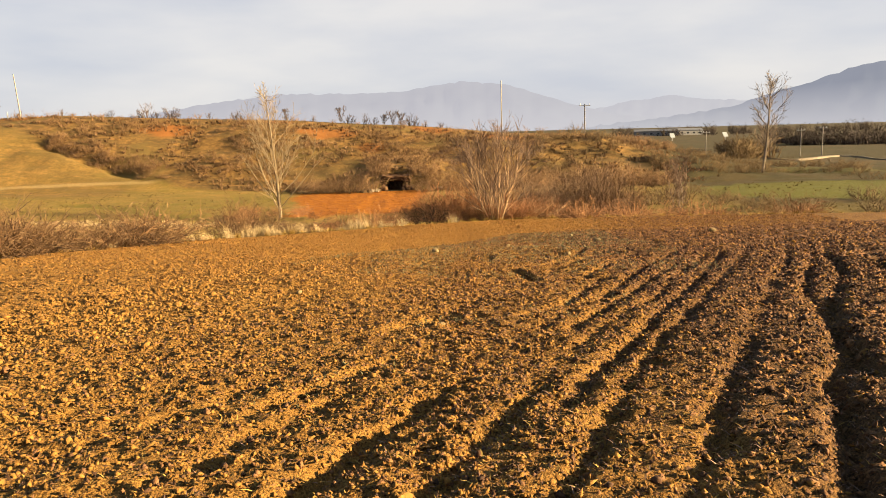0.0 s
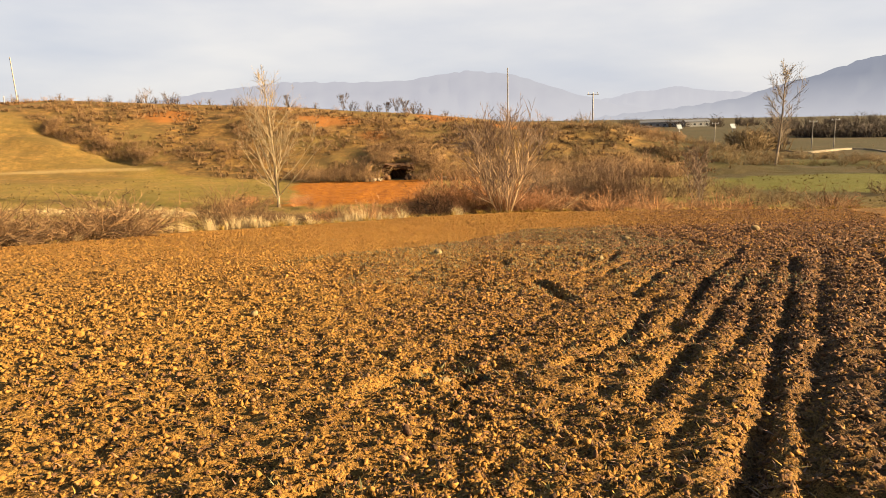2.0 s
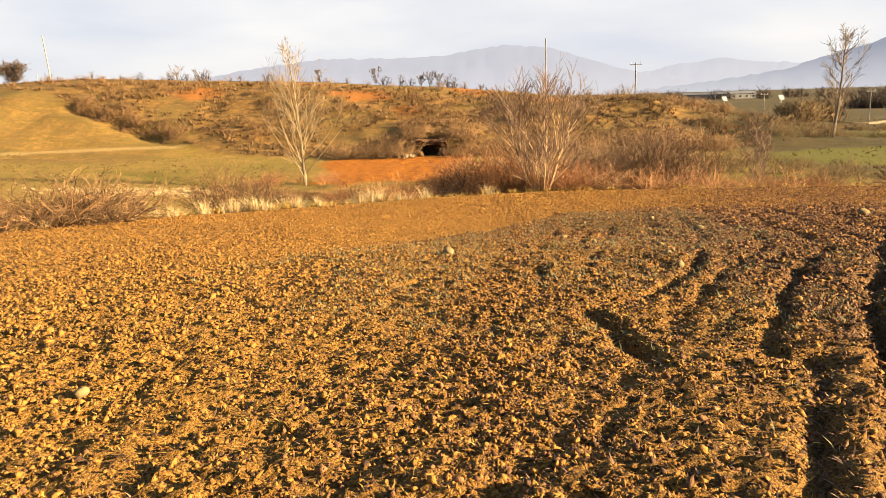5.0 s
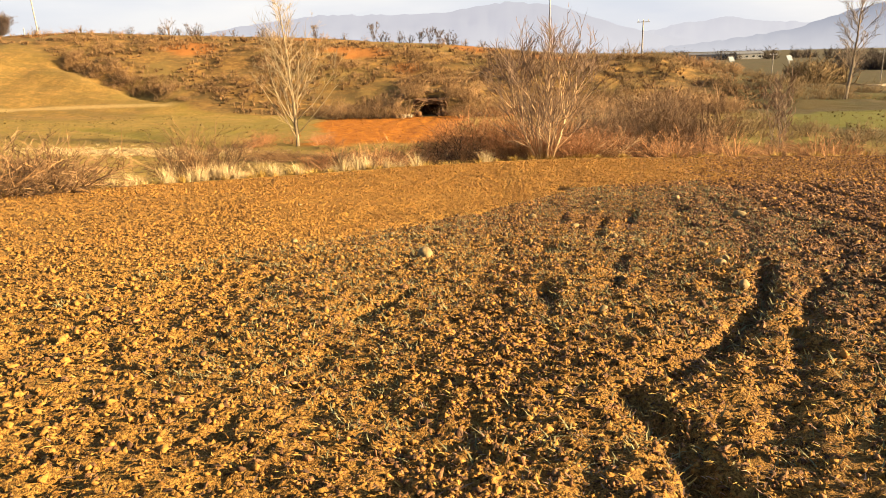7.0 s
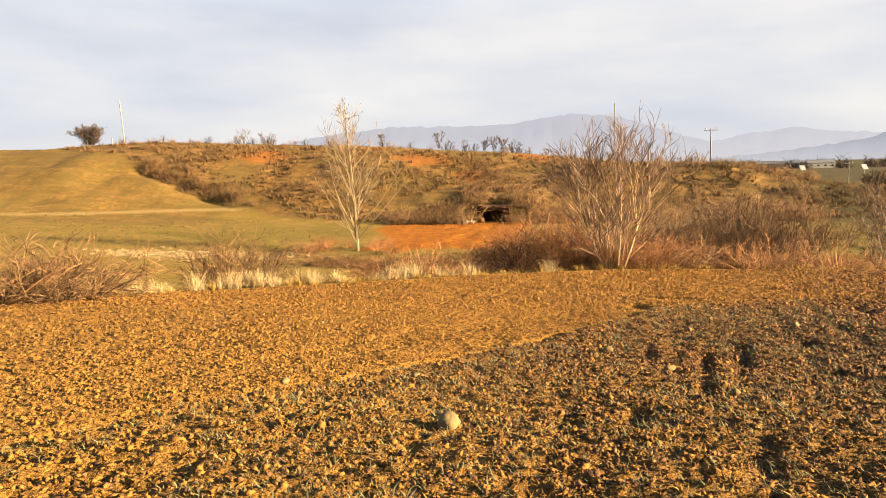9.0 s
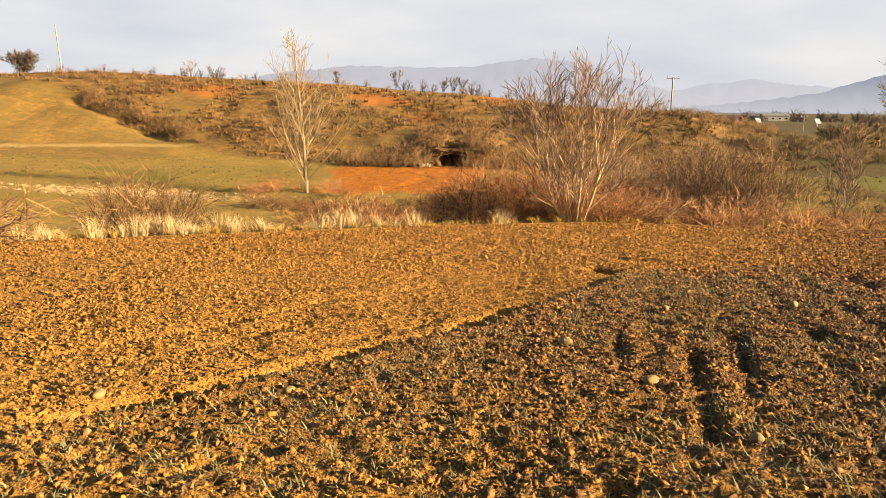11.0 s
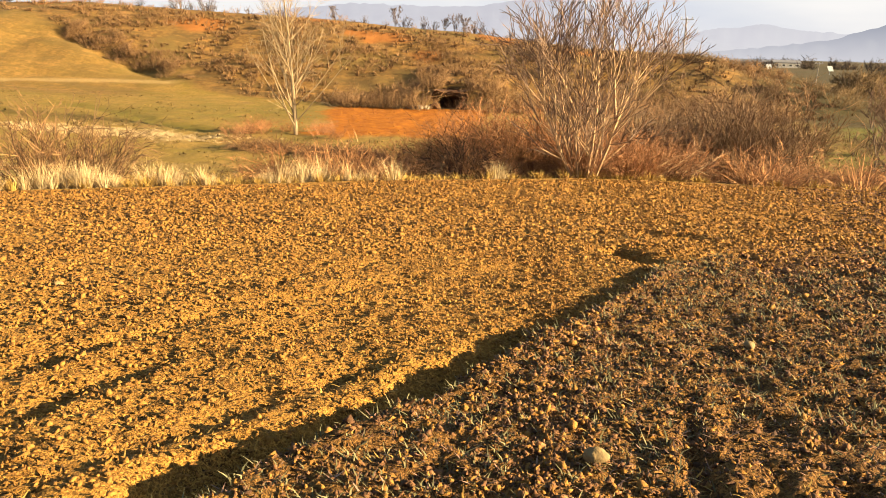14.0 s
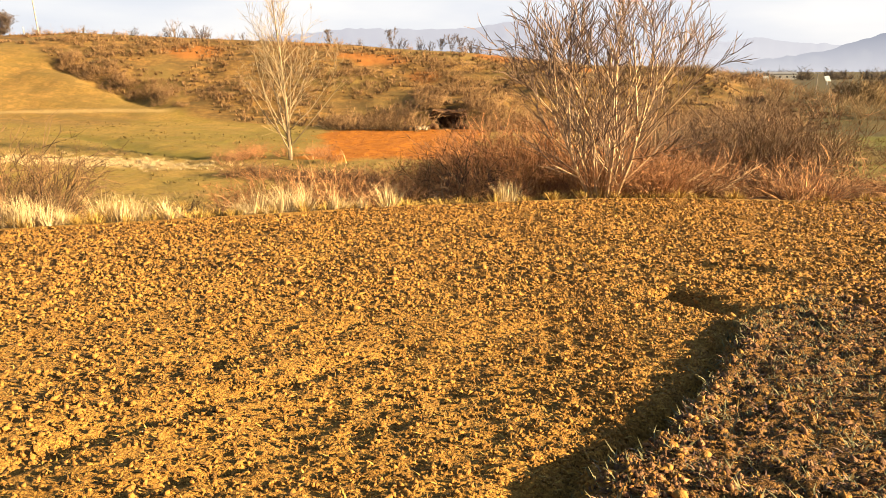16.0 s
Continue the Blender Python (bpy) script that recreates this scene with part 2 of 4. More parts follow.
EDGE = [(-26, -30), (-20, -5), (-16, 14), (-14.2, 21.5), (-12, 26.5), (-9.8, 28.9), (-6.5, 30.8), (-3.9, 32.4), (0.9, 34.6),
        (4, 35.0), (10.5, 35.1), (18, 34.8), (30, 34), (60, 31), (120, 24)]
STEP = [(-6.8, 8), (-4.4, 13), (-2.7, 17), (-1.2, 19.5), (-0.26, 21.4), (0.65, 23.0), (1.6, 25.2), (2.4, 26.0), (4.5, 26.9), (12, 29)]
HOLLOWS = [([(0.88, 12.35), (1.02, 11.9), (1.2, 10.85)], 0.15, 0.085),
           ([(0.95, 4.6), (2.02, 7.0), (3.57, 10.45), (5.2, 14.2)], 0.12, 0.09), ([(3.4, 5.2), (4.6, 9.2), (6.6, 13.4)], 0.10, 0.09),
           ([(1.3, 7.1), (1.67, 7.9), (2.56, 9.8), (3.79, 12.45)], 0.10, 0.08), ([(0.9, 8.0), (1.5, 8.9), (2.25, 10.9)], 0.09, 0.08),
           ([(-0.62, 7.4), (-0.15, 7.95)], 0.09, 0.08), ([(0.05, 7.5), (0.3, 7.95)], 0.08, 0.08), ([(-1.2, 4.7), (-0.5, 5.9)], 0.09, 0.07),
           ([(1.2, 12.7), (1.66, 13.3), (2.2, 14.3), (2.6, 15.6)], 0.10, 0.09), ([(-0.98, 13.7), (-0.68, 14.45)], 0.09, 0.07),
           ([(-1.9, 15.5), (-1.4, 16.7)], 0.07, 0.07), ([(0.53, 14.0), (0.5, 14.7)], 0.08, 0.07), ([(0.54, 16.4), (0.6, 16.75)], 0.10, 0.08),
           ([(1.05, 14.6), (1.35, 16.1)], 0.07, 0.07), ([(1.56, 20.0), (1.36, 18.7)], 0.09, 0.06), ([(1.32, 18.5), (1.22, 17.6)], 0.10, 0.07),
           ([(2.12, 20.7), (1.85, 19.3)], 0.08, 0.06), ([(1.0, 20.95), (0.82, 19.2)], 0.07, 0.05), ([(2.9, 20.6), (2.95, 21.0)], 0.10, 0.10),
           ([(1.0, 26.2), (1.5, 25.6)], 0.16, 0.20), ([(1.65, 27.8), (2.3, 27.75)], 0.14, 0.16), ([(-2.55, 23.5), (-2.45, 23.2)], 0.12, 0.07)]
RUTS = [([(-4.5, 17.6), (-2.85, 21.2), (-2.4, 22.2), (-1.4, 23.6), (0.2, 25.0)], 0.09, 0.07),
        ([(-3.6, 17.0), (-2.45, 20.5), (-2.1, 21.25), (-1.45, 22.1), (-0.4, 23.0)], 0.10, 0.06),
        ([(-6.0, 17.5), (-3.6, 21.8), (-1.6, 24.6)], 0.05, 0.06), ([(-3.2, 16.4), (-1.9, 19.6), (-1.0, 21.1)], 0.07, 0.06)]
DITCH = [(-54, 90), (-46.5, 87), (-39, 81.2), (-31, 77)]
TRACK = [(-130, 96), (-80, 107), (-71.5, 110.4), (-61.3, 113.6), (-55, 114.8)]
GULLY = [(-79, 125), (-77.5, 124.2), (-70.5, 121.3), (-64.3, 119.6), (-57, 116.4), (-54, 113.9)]
SCRUB_LINE = [(-140, 152), (-100, 134), (-77.5, 124.4), (-70.5, 121.4), (-64.3, 119.7), (-57, 116.5), (-50, 112.5), (-30, 110), (20, 108.5), (60, 112)]
RIDGE_X = [-400, -130, -113, -100, -87, -62, -39, -27, -16, -5, 6, 16, 22, 27, 32, 40, 52, 70]
RIDGE_Z = [6, 6.3, 6.0, 6.6, 6.9, 5.6, 4.6, 3.6, 3.0, 1.9, 0.7, 0.5, 0.3, -1.2, -2.3, -4.2, -6.6, -7.5]


def damp_shade(x, y):
    """How dark the ploughed soil gets from damp and painted-in shade, 0 to 1: little on the upper field, much past the
    step.
    """
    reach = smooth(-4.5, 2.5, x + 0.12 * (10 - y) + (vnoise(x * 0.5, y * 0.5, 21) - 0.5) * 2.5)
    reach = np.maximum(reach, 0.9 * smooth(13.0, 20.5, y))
    wet_shade = np.maximum(0.55 + 0.30 * smooth(15.5, 19, y), smooth(0.7, 2.5, x - 0.1 * np.clip(y - 5, 0, 6)))
    # shade inside the hollows, put into the soil colour
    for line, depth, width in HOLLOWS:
        wet_shade = np.maximum(wet_shade, np.exp(-((side(x, y, line) / (width * 1.2)) ** 2)))
    return reach * wet_shade


def damp_side(x, y):
    """1 on the ploughed side of the step, 0 on the harrowed side; the line frays out where the step ends."""
    fray = 3.5 * smooth(1.2, 5.0, x) * smooth(22, 25, y)
    return np.maximum(smooth(0.12 + fray, -0.1 - fray, side(x, y, STEP)), 0.65 * smooth(3.0, 9.0, x) * smooth(20, 25, y))


def furrow(x, y, upper=1.0):
    """How deep in a plough furrow a place lies, 0 to 1."""
    deep = np.interp(y, [-30, 16, 19, 26], [-15.15, 5.55, 6.3, 7.2]) + 0.98
    u = x - deep + (vnoise(x * 0.5, y * 0.3, 7) - 0.5) * 0.4 + (vnoise(x * 2.7, y * 2.7, 17) - 0.5) * 0.12 + (vnoise(x * 7, y * 7, 18) - 0.5) * 0.1
    row = 0.5 + 0.5 * np.cos(u / 0.77 * 2 * math.pi)
    pick = hash2(np.floor(u / 0.77 + 0.5), 0 * u, 3)
    amp = smooth(-2.2, 2.6, x + 0.15 * (10 - y)) * upper * (0.4 + 0.6 * pick) * np.maximum(smooth(0.15, 0.5, vnoise(x * 0.7, y * 0.5, 9)), 0.9 * smooth(0.6, 2.0, x - 0.1 * y + 0.5))
    amp = amp * (0.25 + 1.2 * vnoise(x * 1.3, y * 1.6, 19))
    amp = amp * (1 - 0.7 * smooth(6.2, 8.2, y) * smooth(2.7, 1.7, x) * smooth(18, 16, y))
    amp = amp * smooth(9, 7, x) * smooth(-4, -1, y)
    return row**6 * amp * smooth(28, 24, y) * (1 - 0.72 * smooth(12.5, 15.5, y))


def terrain(x, y, rough=True):
    """Ground height, and how far beyond the field's edge a place lies."""
    x, y = np.asarray(x, float), np.asarray(y, float)
    s = side(x, y, EDGE)
    low = np.interp(y, [-30, 0, 10, 16, 20, 24, 28.7, 35, 47, 60], [2.0, 0.02, -0.73, -1.23, -1.74, -2.10, -2.52, -2.8, -3.5, -4.2])
    up = np.interp(y, [-30, 0, 10, 16, 20, 24, 28.7, 35, 47, 60], [2.0, 0.02, -0.72, -1.18, -1.69, -2.04, -2.50, -2.8, -3.5, -4.2])
    st = side(x, y, STEP) + (vnoise(x * 2.5, y * 2.5, 5) - 0.5) * 0.2 + (vnoise(x * 7, y * 7, 15) - 0.5) * 0.1
    upper = smooth(0.06, -0.05, st)
    z = low + (up - low) * upper + 0.006 * np.clip(x, -15, 0) + 0.02 * np.clip(x, 0, 25) * smooth(31, 21, y)
    field = smooth(0.15, -0.35, s)
    if rough:
        z = z - 0.23 * furrow(x, y, upper) * field
        for line, depth, width in RUTS:
            d = side(x, y, line) + (vnoise(x * 3, y * 3, 8) - 0.5) * 0.14 + (vnoise(x * 9, y * 9, 25) - 0.5) * 0.06
            broken = (0.25 + 0.75 * smooth(0.3, 0.6, vnoise(x * 1.9, y * 1.9, 10))) * field * smooth(1.2, 0.8, np.abs(d))
            z = z - broken * depth * smooth(-0.03, 0.04, d) * np.exp(-np.maximum(d, 0) / 0.3)
        for line, depth, width in HOLLOWS:
            z = z - depth * np.exp(-(side(x, y, line) / width) ** 2) * (0.25 + 0.5 * vnoise(x * 6, y * 6, 4) + 0.75 * smooth(0.25, 0.7, vnoise(x * 2.3, y * 2.3, 24))) * field
        wide = smooth(24.5, 19.5, y)
        z = z - (0.05 + 0.09 * wide + 0.10 * vnoise(x * 3, y * 3, 14)) * np.exp(-((st - 0.05 - 0.09 * wide) / (0.07 + 0.10 * wide)) ** 2) * field * smooth(14, 17.5, y)
        z = z + 0.03 * np.exp(-((st + 0.12) / 0.10) ** 2) * field * smooth(14, 17.5, y)
        field = field * smooth(-8, -4, y)
        n1 = 1 - np.abs(vnoise(x * 4.2, y * 4.2, 1) * 2 - 1)
        n2 = 1 - np.abs(vnoise(x * 9.5 + 3, y * 9.5, 2) * 2 - 1)
        n3 = vnoise(x * 1.3, y * 1.3, 3) - 0.5
        n4 = vnoise(x * 19, y * 19, 6) - 0.5
        z = z + field * ((0.024 * n1 + 0.034 * n2 + 0.050 * n4) * (0.6 + 0.4 * upper) - 0.025 + 0.05 * n3)
    # bank, valley floor, hill
    d = np.maximum(s, 0)
    drop = np.interp(d, [0, 0.6, 3, 8, 42, 75], [0, -0.12, -0.55, -1.05, -3.9, -4.6])
    valley = np.maximum(np.where(s > 0, z + drop, z), -7.4 + 0.025 * np.clip(-30 - x, 0, 70))
    floor_z = -7.3 + 0.025 * np.clip(-30 - x, 0, 70)
    flat = np.clip(smooth(38, 75, d), 0, 1)
    z2 = valley * (1 - flat) + floor_z * flat
    z = np.where(s > 0, z2, z)
    ridge = np.interp(x, RIDGE_X, RIDGE_Z) - floor_z
    base = np.interp(x, [-200, -110, -60, -30, 0, 60], [90, 96, 108, 111, 108, 112])
    rise = smooth(0, 1, (y - base) / (143 - base)) ** 0.85
    hillz = floor_z + ridge * rise * np.where(s > 0, 1, 0)
    far = smooth(230, 480, y)
    lumps = ((vnoise(x * 0.11, y * 0.11, 11) - 0.5) * 1.6 + (vnoise(x * 0.35, y * 0.35, 12) - 0.5) * 0.5) * np.sin(np.clip(rise, 0, 1) * math.pi)
    hillz = (hillz + lumps) * (1 - far) + -7.6 * far
    z = np.where((s > 0) & (y > base), hillz, z)
    z = z - 0.4 * np.exp(-((side(x, y, DITCH) / 1.0) ** 2)) - 1.2 * np.exp(-((side(x, y, GULLY) / 1.1) ** 2)) * smooth(-54, -60, x)
    gap = smooth(1.9, 1.3, np.abs(x + 13.5)) * smooth(114.2, 113.2, y)
    z = z + 2.2 * smooth(108.8, 110.4, y) * np.exp(-(((x + 13.5) / 7.0) ** 4)) * smooth(128, 113, y) * (1 - gap)
    z = z - (z + 7.3) * gap * smooth(108.0, 109.0, y)
    z = z + np.where(s > 0.2, (vnoise(x * 1.1, y * 1.1, 13) - 0.5) * 0.22 * smooth(0.2, 3, s), 0) * smooth(300, 200, y)
    return z, s


def zat(x, y):
    return float(terrain(np.array([x]), np.array([y]))[0][0])


def steps(lo, hi, spans):
    """Grid coordinates: spans of (end, spacing), then growing cells out to hi."""
    out, v = [lo], lo
    for end, gap in spans:
        n = max(1, round((end - v) / gap))
        out += list(np.linspace(v, end, n + 1)[1:])
        v = end
    gap = spans[-1][1]
    while v < hi:
        gap *= 1.22
        v = min(hi, v + gap)
        out.append(v)
    return out


def build_ground():
    xs = steps(0, 4500, [(3.0, 0.05), (7.0, 0.09), (20, 0.28), (40, 0.6), (130, 1.3)])
    xs = np.array([-v for v in xs[:0:-1]] + xs)
    ys = np.array([-60, -40, -25, -14, -9, -6] + steps(-4, 4600, [(2, 0.14), (22.5, 0.05), (28, 0.075), (36, 0.12), (41, 0.25), (60, 0.45), (106, 1.0), (116, 0.4), (170, 1.0)]))
    X, Y = np.meshgrid(xs, ys)
    Z, S = terrain(X.ravel(), Y.ravel())
    nx, ny = len(xs), len(ys)
    me = bpy.data.meshes.new("ground")
    co = np.stack([X.ravel(), Y.ravel(), Z], 1).astype(np.float32)
    i = (np.arange(ny - 1)[:, None] * nx + np.arange(nx - 1)[None]).ravel()
    quads = np.stack([i, i + 1, i + nx + 1, i + nx], 1).astype(np.int32)
    me.vertices.add(len(co))
    me.vertices.foreach_set("co", co.ravel())
    me.loops.add(quads.size)
    me.loops.foreach_set("vertex_index", quads.ravel())
    me.polygons.add(len(quads))
    me.polygons.foreach_set("loop_start", np.arange(0, quads.size, 4, dtype=np.int32))
    me.polygons.foreach_set("use_smooth", np.ones(len(quads), dtype=bool))
    me.update()
    x, y = X.ravel(), Y.ravel()
    wob = (vnoise(x * 0.5, y * 0.5, 21) - 0.5)
    w2 = (vnoise(x * 0.09, y * 0.09, 22) - 0.5)
    masks = {
        "moist_shade": damp_side(x, y) * damp_shade(x, y) * 0.75,
        "soil": smooth(0.25, -0.15, S + wob * 0.5),
        "scrub": np.maximum(smooth(-0.6, 1.0, side(x, y, SCRUB_LINE) + w2 * 2), 0.65 * smooth(97, 104, y + w2 * 4) * smooth(-52, -60, x)),
        "bare": np.max([smooth(0, 1, (1 - np.hypot((x - cx) / rx, (y - cy) / ry) + wob * 0.5) * 2.5) for cx, cy, rx, ry in
                        ((-10, 139, 6, 3.5), (-60, 133, 6, 4), (-29, 133.5, 7, 3), (-92, 139, 5, 3), (-40, 139, 4, 2), (-20, 128, 4, 2), (4, 136, 5, 2))], axis=0),
        "plain": np.maximum(smooth(150, 200, y), smooth(24, 34, x) * smooth(60, 90, y)),
        "green": np.max([smooth(0, 1, (1 - np.hypot((x + 33) / 13, (y - 90) / 13) + w2 * 1.2 + wob * 0.4) * 1.4) * 0.28,
                         smooth(0, 1, (1 - np.hypot((x - 50) / 24, (y - 96) / 14) + wob * 0.15) * 5), smooth(0, 1, (1 - np.hypot((x - 24) / 7, (y - 74) / 9) + wob * 0.6) * 2) * 0.6, smooth(0, 1, (1 - np.hypot((x - 62) / 12, (y - 128) / 9) + wob * 0.6) * 2) * 0.5, smooth(2.4, 0.8, np.abs(side(x, y, DITCH))) * 0.6], axis=0),
        "straw": np.max([smooth(0, 1, (1 - np.hypot((x + 37) / 12, (y - 71.5) / 2.6) + wob * 0.5) * 3),
                         smooth(-0.2, 0.4, S) * smooth(2.2, 0.8, S + wob * 1.2), smooth(1.0, 0.3, np.abs(side(x, y, TRACK))) * 0.55,
                         smooth(0.9, 0.3, np.abs(y - 108.9 - wob)) * smooth(-28, -25, x) * smooth(-6, -8, x)], axis=0) * 0.9,
        "red": smooth(0, 1.4, x - (-21.4 - 0.25 * (y - 78)) + w2 * 3 + wob * 2.5) * smooth(0, 1.6, -6.6 - x + w2 * 2 + wob * 2.5) * smooth(76.0, 79.0, y + w2 * 4 + wob * 2) * smooth(109, 108, y + wob),
    }
    for name, v in masks.items():
        a = me.attributes.new(name, "FLOAT", "POINT")
        a.data.foreach_set("value", np.clip(v, 0, 1).astype(np.float32))
    me.materials.append(GROUND)
    return tagged(new("ground", me), "ploughed ochre field, meadows and brown scrub hillside", "ground", kind="structure")


ground = build_ground()


# ---------------------------------------------------------------- mesh helpers
class Soup:
    """Verts and faces of one mesh."""

    def __init__(self):
        self.v, self.f = [], []

    def tube(self, pts, radii, sides=4, closed=False):
        """A tapered tube; unless closed it ends in a point."""
        base, n = len(self.v), len(pts)
        rings = n if closed else n - 1
        for k in range(rings):
            p, r = pts[k], radii[k]
            d = (pts[min(k + 1, n - 1)] - pts[max(k - 1, 0)]).normalized()
            a = d.cross(Vector((0.31, 0.17, 0.93)) if abs(d.z) < 0.9 else Vector((1, 0.2, 0))).normalized()
            b = d.cross(a)
            for j in range(sides):
                w = 2 * math.pi * j / sides
                self.v.append(p + (a * math.cos(w) + b * math.sin(w)) * r)
        for k in range(rings - 1):
            for j in range(sides):
                o, q = base + k * sides, (j + 1) % sides
                self.f.append((o + j, o + q, o + sides + q, o + sides + j))
        o = base + (rings - 1) * sides
        if closed:
            self.f.append(tuple(base + j for j in reversed(range(sides))))
            self.f.append(tuple(o + j for j in range(sides)))
        else:
            self.v.append(pts[-1].copy())
            e = len(self.v) - 1
            self.f += [(o + j, o + (j + 1) % sides, e) for j in range(sides)]

    def blade(self, p, d, w, bend):
        """A curved blade of grass: two quads tapering to a point."""
        s = d.cross(Vector((0, 0, 1)))
        s = (s if s.length > 1e-3 else Vector((1, 0, 0))).normalized() * w
        m, e = p + d * 0.55 + bend * 0.25, p + d + bend
        b = len(self.v)
        self.v += [p - s, p + s, m + s * 0.7, m - s * 0.7, e]
        self.f += [(b, b + 1, b + 2, b + 3), (b + 3, b + 2, b + 4)]

    def box(self, c, size, rot=None):
        b = len(self.v)
        for dx in (-0.5, 0.5):
            for dy in (-0.5, 0.5):
                for dz in (-0.5, 0.5):
                    q = Vector((dx * size[0], dy * size[1], dz * size[2]))
                    self.v.append((rot @ q if rot else q) + Vector(c))
        for q in ((0, 1, 3, 2), (4, 6, 7, 5), (0, 4, 5, 1), (2, 3, 7, 6), (0, 2, 6, 4), (1, 5, 7, 3)):
            self.f.append(tuple(b + k for k in q))

    def mesh(self, name, mat, flat=True):
        me = bpy.data.meshes.new(name)
        me.from_pydata([tuple(v) for v in self.v], [], self.f)
        me.materials.append(mat)
        if not flat:
            me.polygons.foreach_set("use_smooth", [True] * len(me.polygons))
        me.update()
        return me


def part(name, soup, mat, parent=None, label="", flat=True):
    ob = new(name, soup.mesh(name, mat, flat))
    ob.parent = parent
    return tagged(ob, label) if label else ob


def rnd(a, b):
    return random.uniform(a, b)


def limb(soup, p, d, length, r0, r1, n=6, wander=0.12, lift=0.0, sides=5):
    """A wandering tapered limb; returns its points."""
    pts, q, dd = [p.copy()], p.copy(), d.normalized()
    for k in range(n):
        dd = (dd + Vector((rnd(-1, 1), rnd(-1, 1), rnd(-1, 1))) * wander + Vector((0, 0, lift))).normalized()
        q = q + dd * (length / n)
        pts.append(q.copy())
    soup.tube(pts, [r0 + (r1 - r0) * k / n for k in range(n + 1)], sides)
    return pts


def along(pts, t):
    f = t * (len(pts) - 1)
    k = min(int(f), len(pts) - 2)
    return pts[k].lerp(pts[k + 1], f - k), (pts[k + 1] - pts[k]).normalized()


def turned(d, angle):
    """d tipped by angle in a random direction."""
    a = d.cross(Vector((rnd(-1, 1), rnd(-1, 1), rnd(-1, 1)))).normalized()
    return (d * math.cos(angle) + a * math.sin(angle)).normalized()


def tree(name, at, height, spread, bark, label, stems=1, limbs=16, twigs=8, start=0.18, angle=(35, 60), lift=0.10, r=0.12, tip=0.012, sub=3, lean=0.0, single=True, dome=False):
    """A bare tree: trunk or stems, limbs, and fine twigs, each a part."""
    top = new(name)
    top.location = at
    fine, joined = Soup(), Soup()
    for s in range(stems):
        trunk = Soup()
        if stems == 1:
            d, h, p = Vector((lean, 0, 1)), height, Vector((0, 0, -0.15))
        else:
            w = 2.39996 * s + rnd(-0.3, 0.3)
            out = math.sqrt((s + 0.5) / stems) * spread
            d = Vector((math.cos(w) * out, math.sin(w) * out * 0.8, 1.0))
            h, p = height * rnd(0.9, 1.06) * (1.03 - 0.15 * out), Vector((math.cos(w) * 0.5 * (0.2 + out), math.sin(w) * 0.4 * (0.2 + out), -0.1))
        main = limb(trunk, p, d, h, r * (1 if stems == 1 else rnd(0.6, 1.1)), tip, 10, 0.05 if stems == 1 else 0.075, 0.012 if stems > 1 else 0.02, 7)
        bole = part("trunk" if stems == 1 else "stem", trunk, bark, top)
        for k in range(limbs):
            t = start + (0.97 - start) * (k + rnd(0, 0.9)) / limbs
            p, d0 = along(main, min(t, 0.985))
            fill = 0.3 + 0.55 * math.sin(math.pi * min(1, (t - start) / (1 - start) * 0.8 + 0.2)) if dome else 1.12 - t
            ll = h * spread * fill * rnd(0.55, 1.0) * (0.75 if stems == 1 else 0.6)
            rr = max(tip * 1.1, r * (1 - t) * 0.42)
            bough = Soup() if single and stems == 1 else joined
            b = limb(bough, p, turned(d0, radians(rnd(*angle))), ll, rr, tip * 0.7, 6, 0.10, lift, 4)
            if bough is not joined:
                part("limb", bough, bark, bole)
            for j in range(twigs):
                q, d1 = along(b, rnd(0.2, 1.0))
                tl = ll * rnd(0.22, 0.5)
                tw = limb(fine, q, turned(d1, radians(rnd(20, 55))), tl, tip * 0.8, tip * 0.35, 3, 0.12, lift, 3)
                for _ in range(sub):
                    q2, d2 = along(tw, rnd(0.2, 0.95))
                    limb(fine, q2, turned(d2, radians(rnd(20, 50))), tl * rnd(0.3, 0.6), tip * 0.6, tip * 0.28, 2, 0.1, lift, 3)
    if joined.v:
        tagged(part("branchwork", joined, bark, top), kind="stuff")
    tagged(part("twig_mass", fine, bark, top), kind="stuff")
    return tagged(top, label, "tree")


def shrub_mesh(stems, height, spread, r, arch=0.0, forks=3, sub=2, seg=4):
    """Stems and twigs of one leafless shrub."""
    main, fine = Soup(), Soup()
    for s in range(stems):
        w, o = rnd(0, 2 * math.pi), rnd(0, 1) ** 0.6
        d = Vector((math.cos(w) * o * spread, math.sin(w) * o * spread, 1))
        p = Vector((math.cos(w) * o * spread * 0.35 * height, math.sin(w) * o * spread * 0.35 * height, -0.1))
        h = height * rnd(0.55, 1.05)
        st = limb(main, p, d, h, r * rnd(0.6, 1.2), r * 0.3, seg, 0.19, -arch * rnd(0.4, 1.6), 3)
        for k in range(forks):
            q, d1 = along(st, rnd(0.25, 0.98))
            tw = limb(fine, q, turned(d1, radians(rnd(20, 65))), h * rnd(0.2, 0.5), r * 0.55, r * 0.2, 2 if seg > 2 else 1, 0.22, -arch * 0.8, 3)
            for _ in range(sub):
                q2, d2 = along(tw, rnd(0.2, 0.95))
                limb(fine, q2, turned(d2, radians(rnd(20, 60))), h * rnd(0.08, 0.25), r * 0.42, r * 0.18, 1, 0.15, -arch * 0.5, 3)
    return main, fine


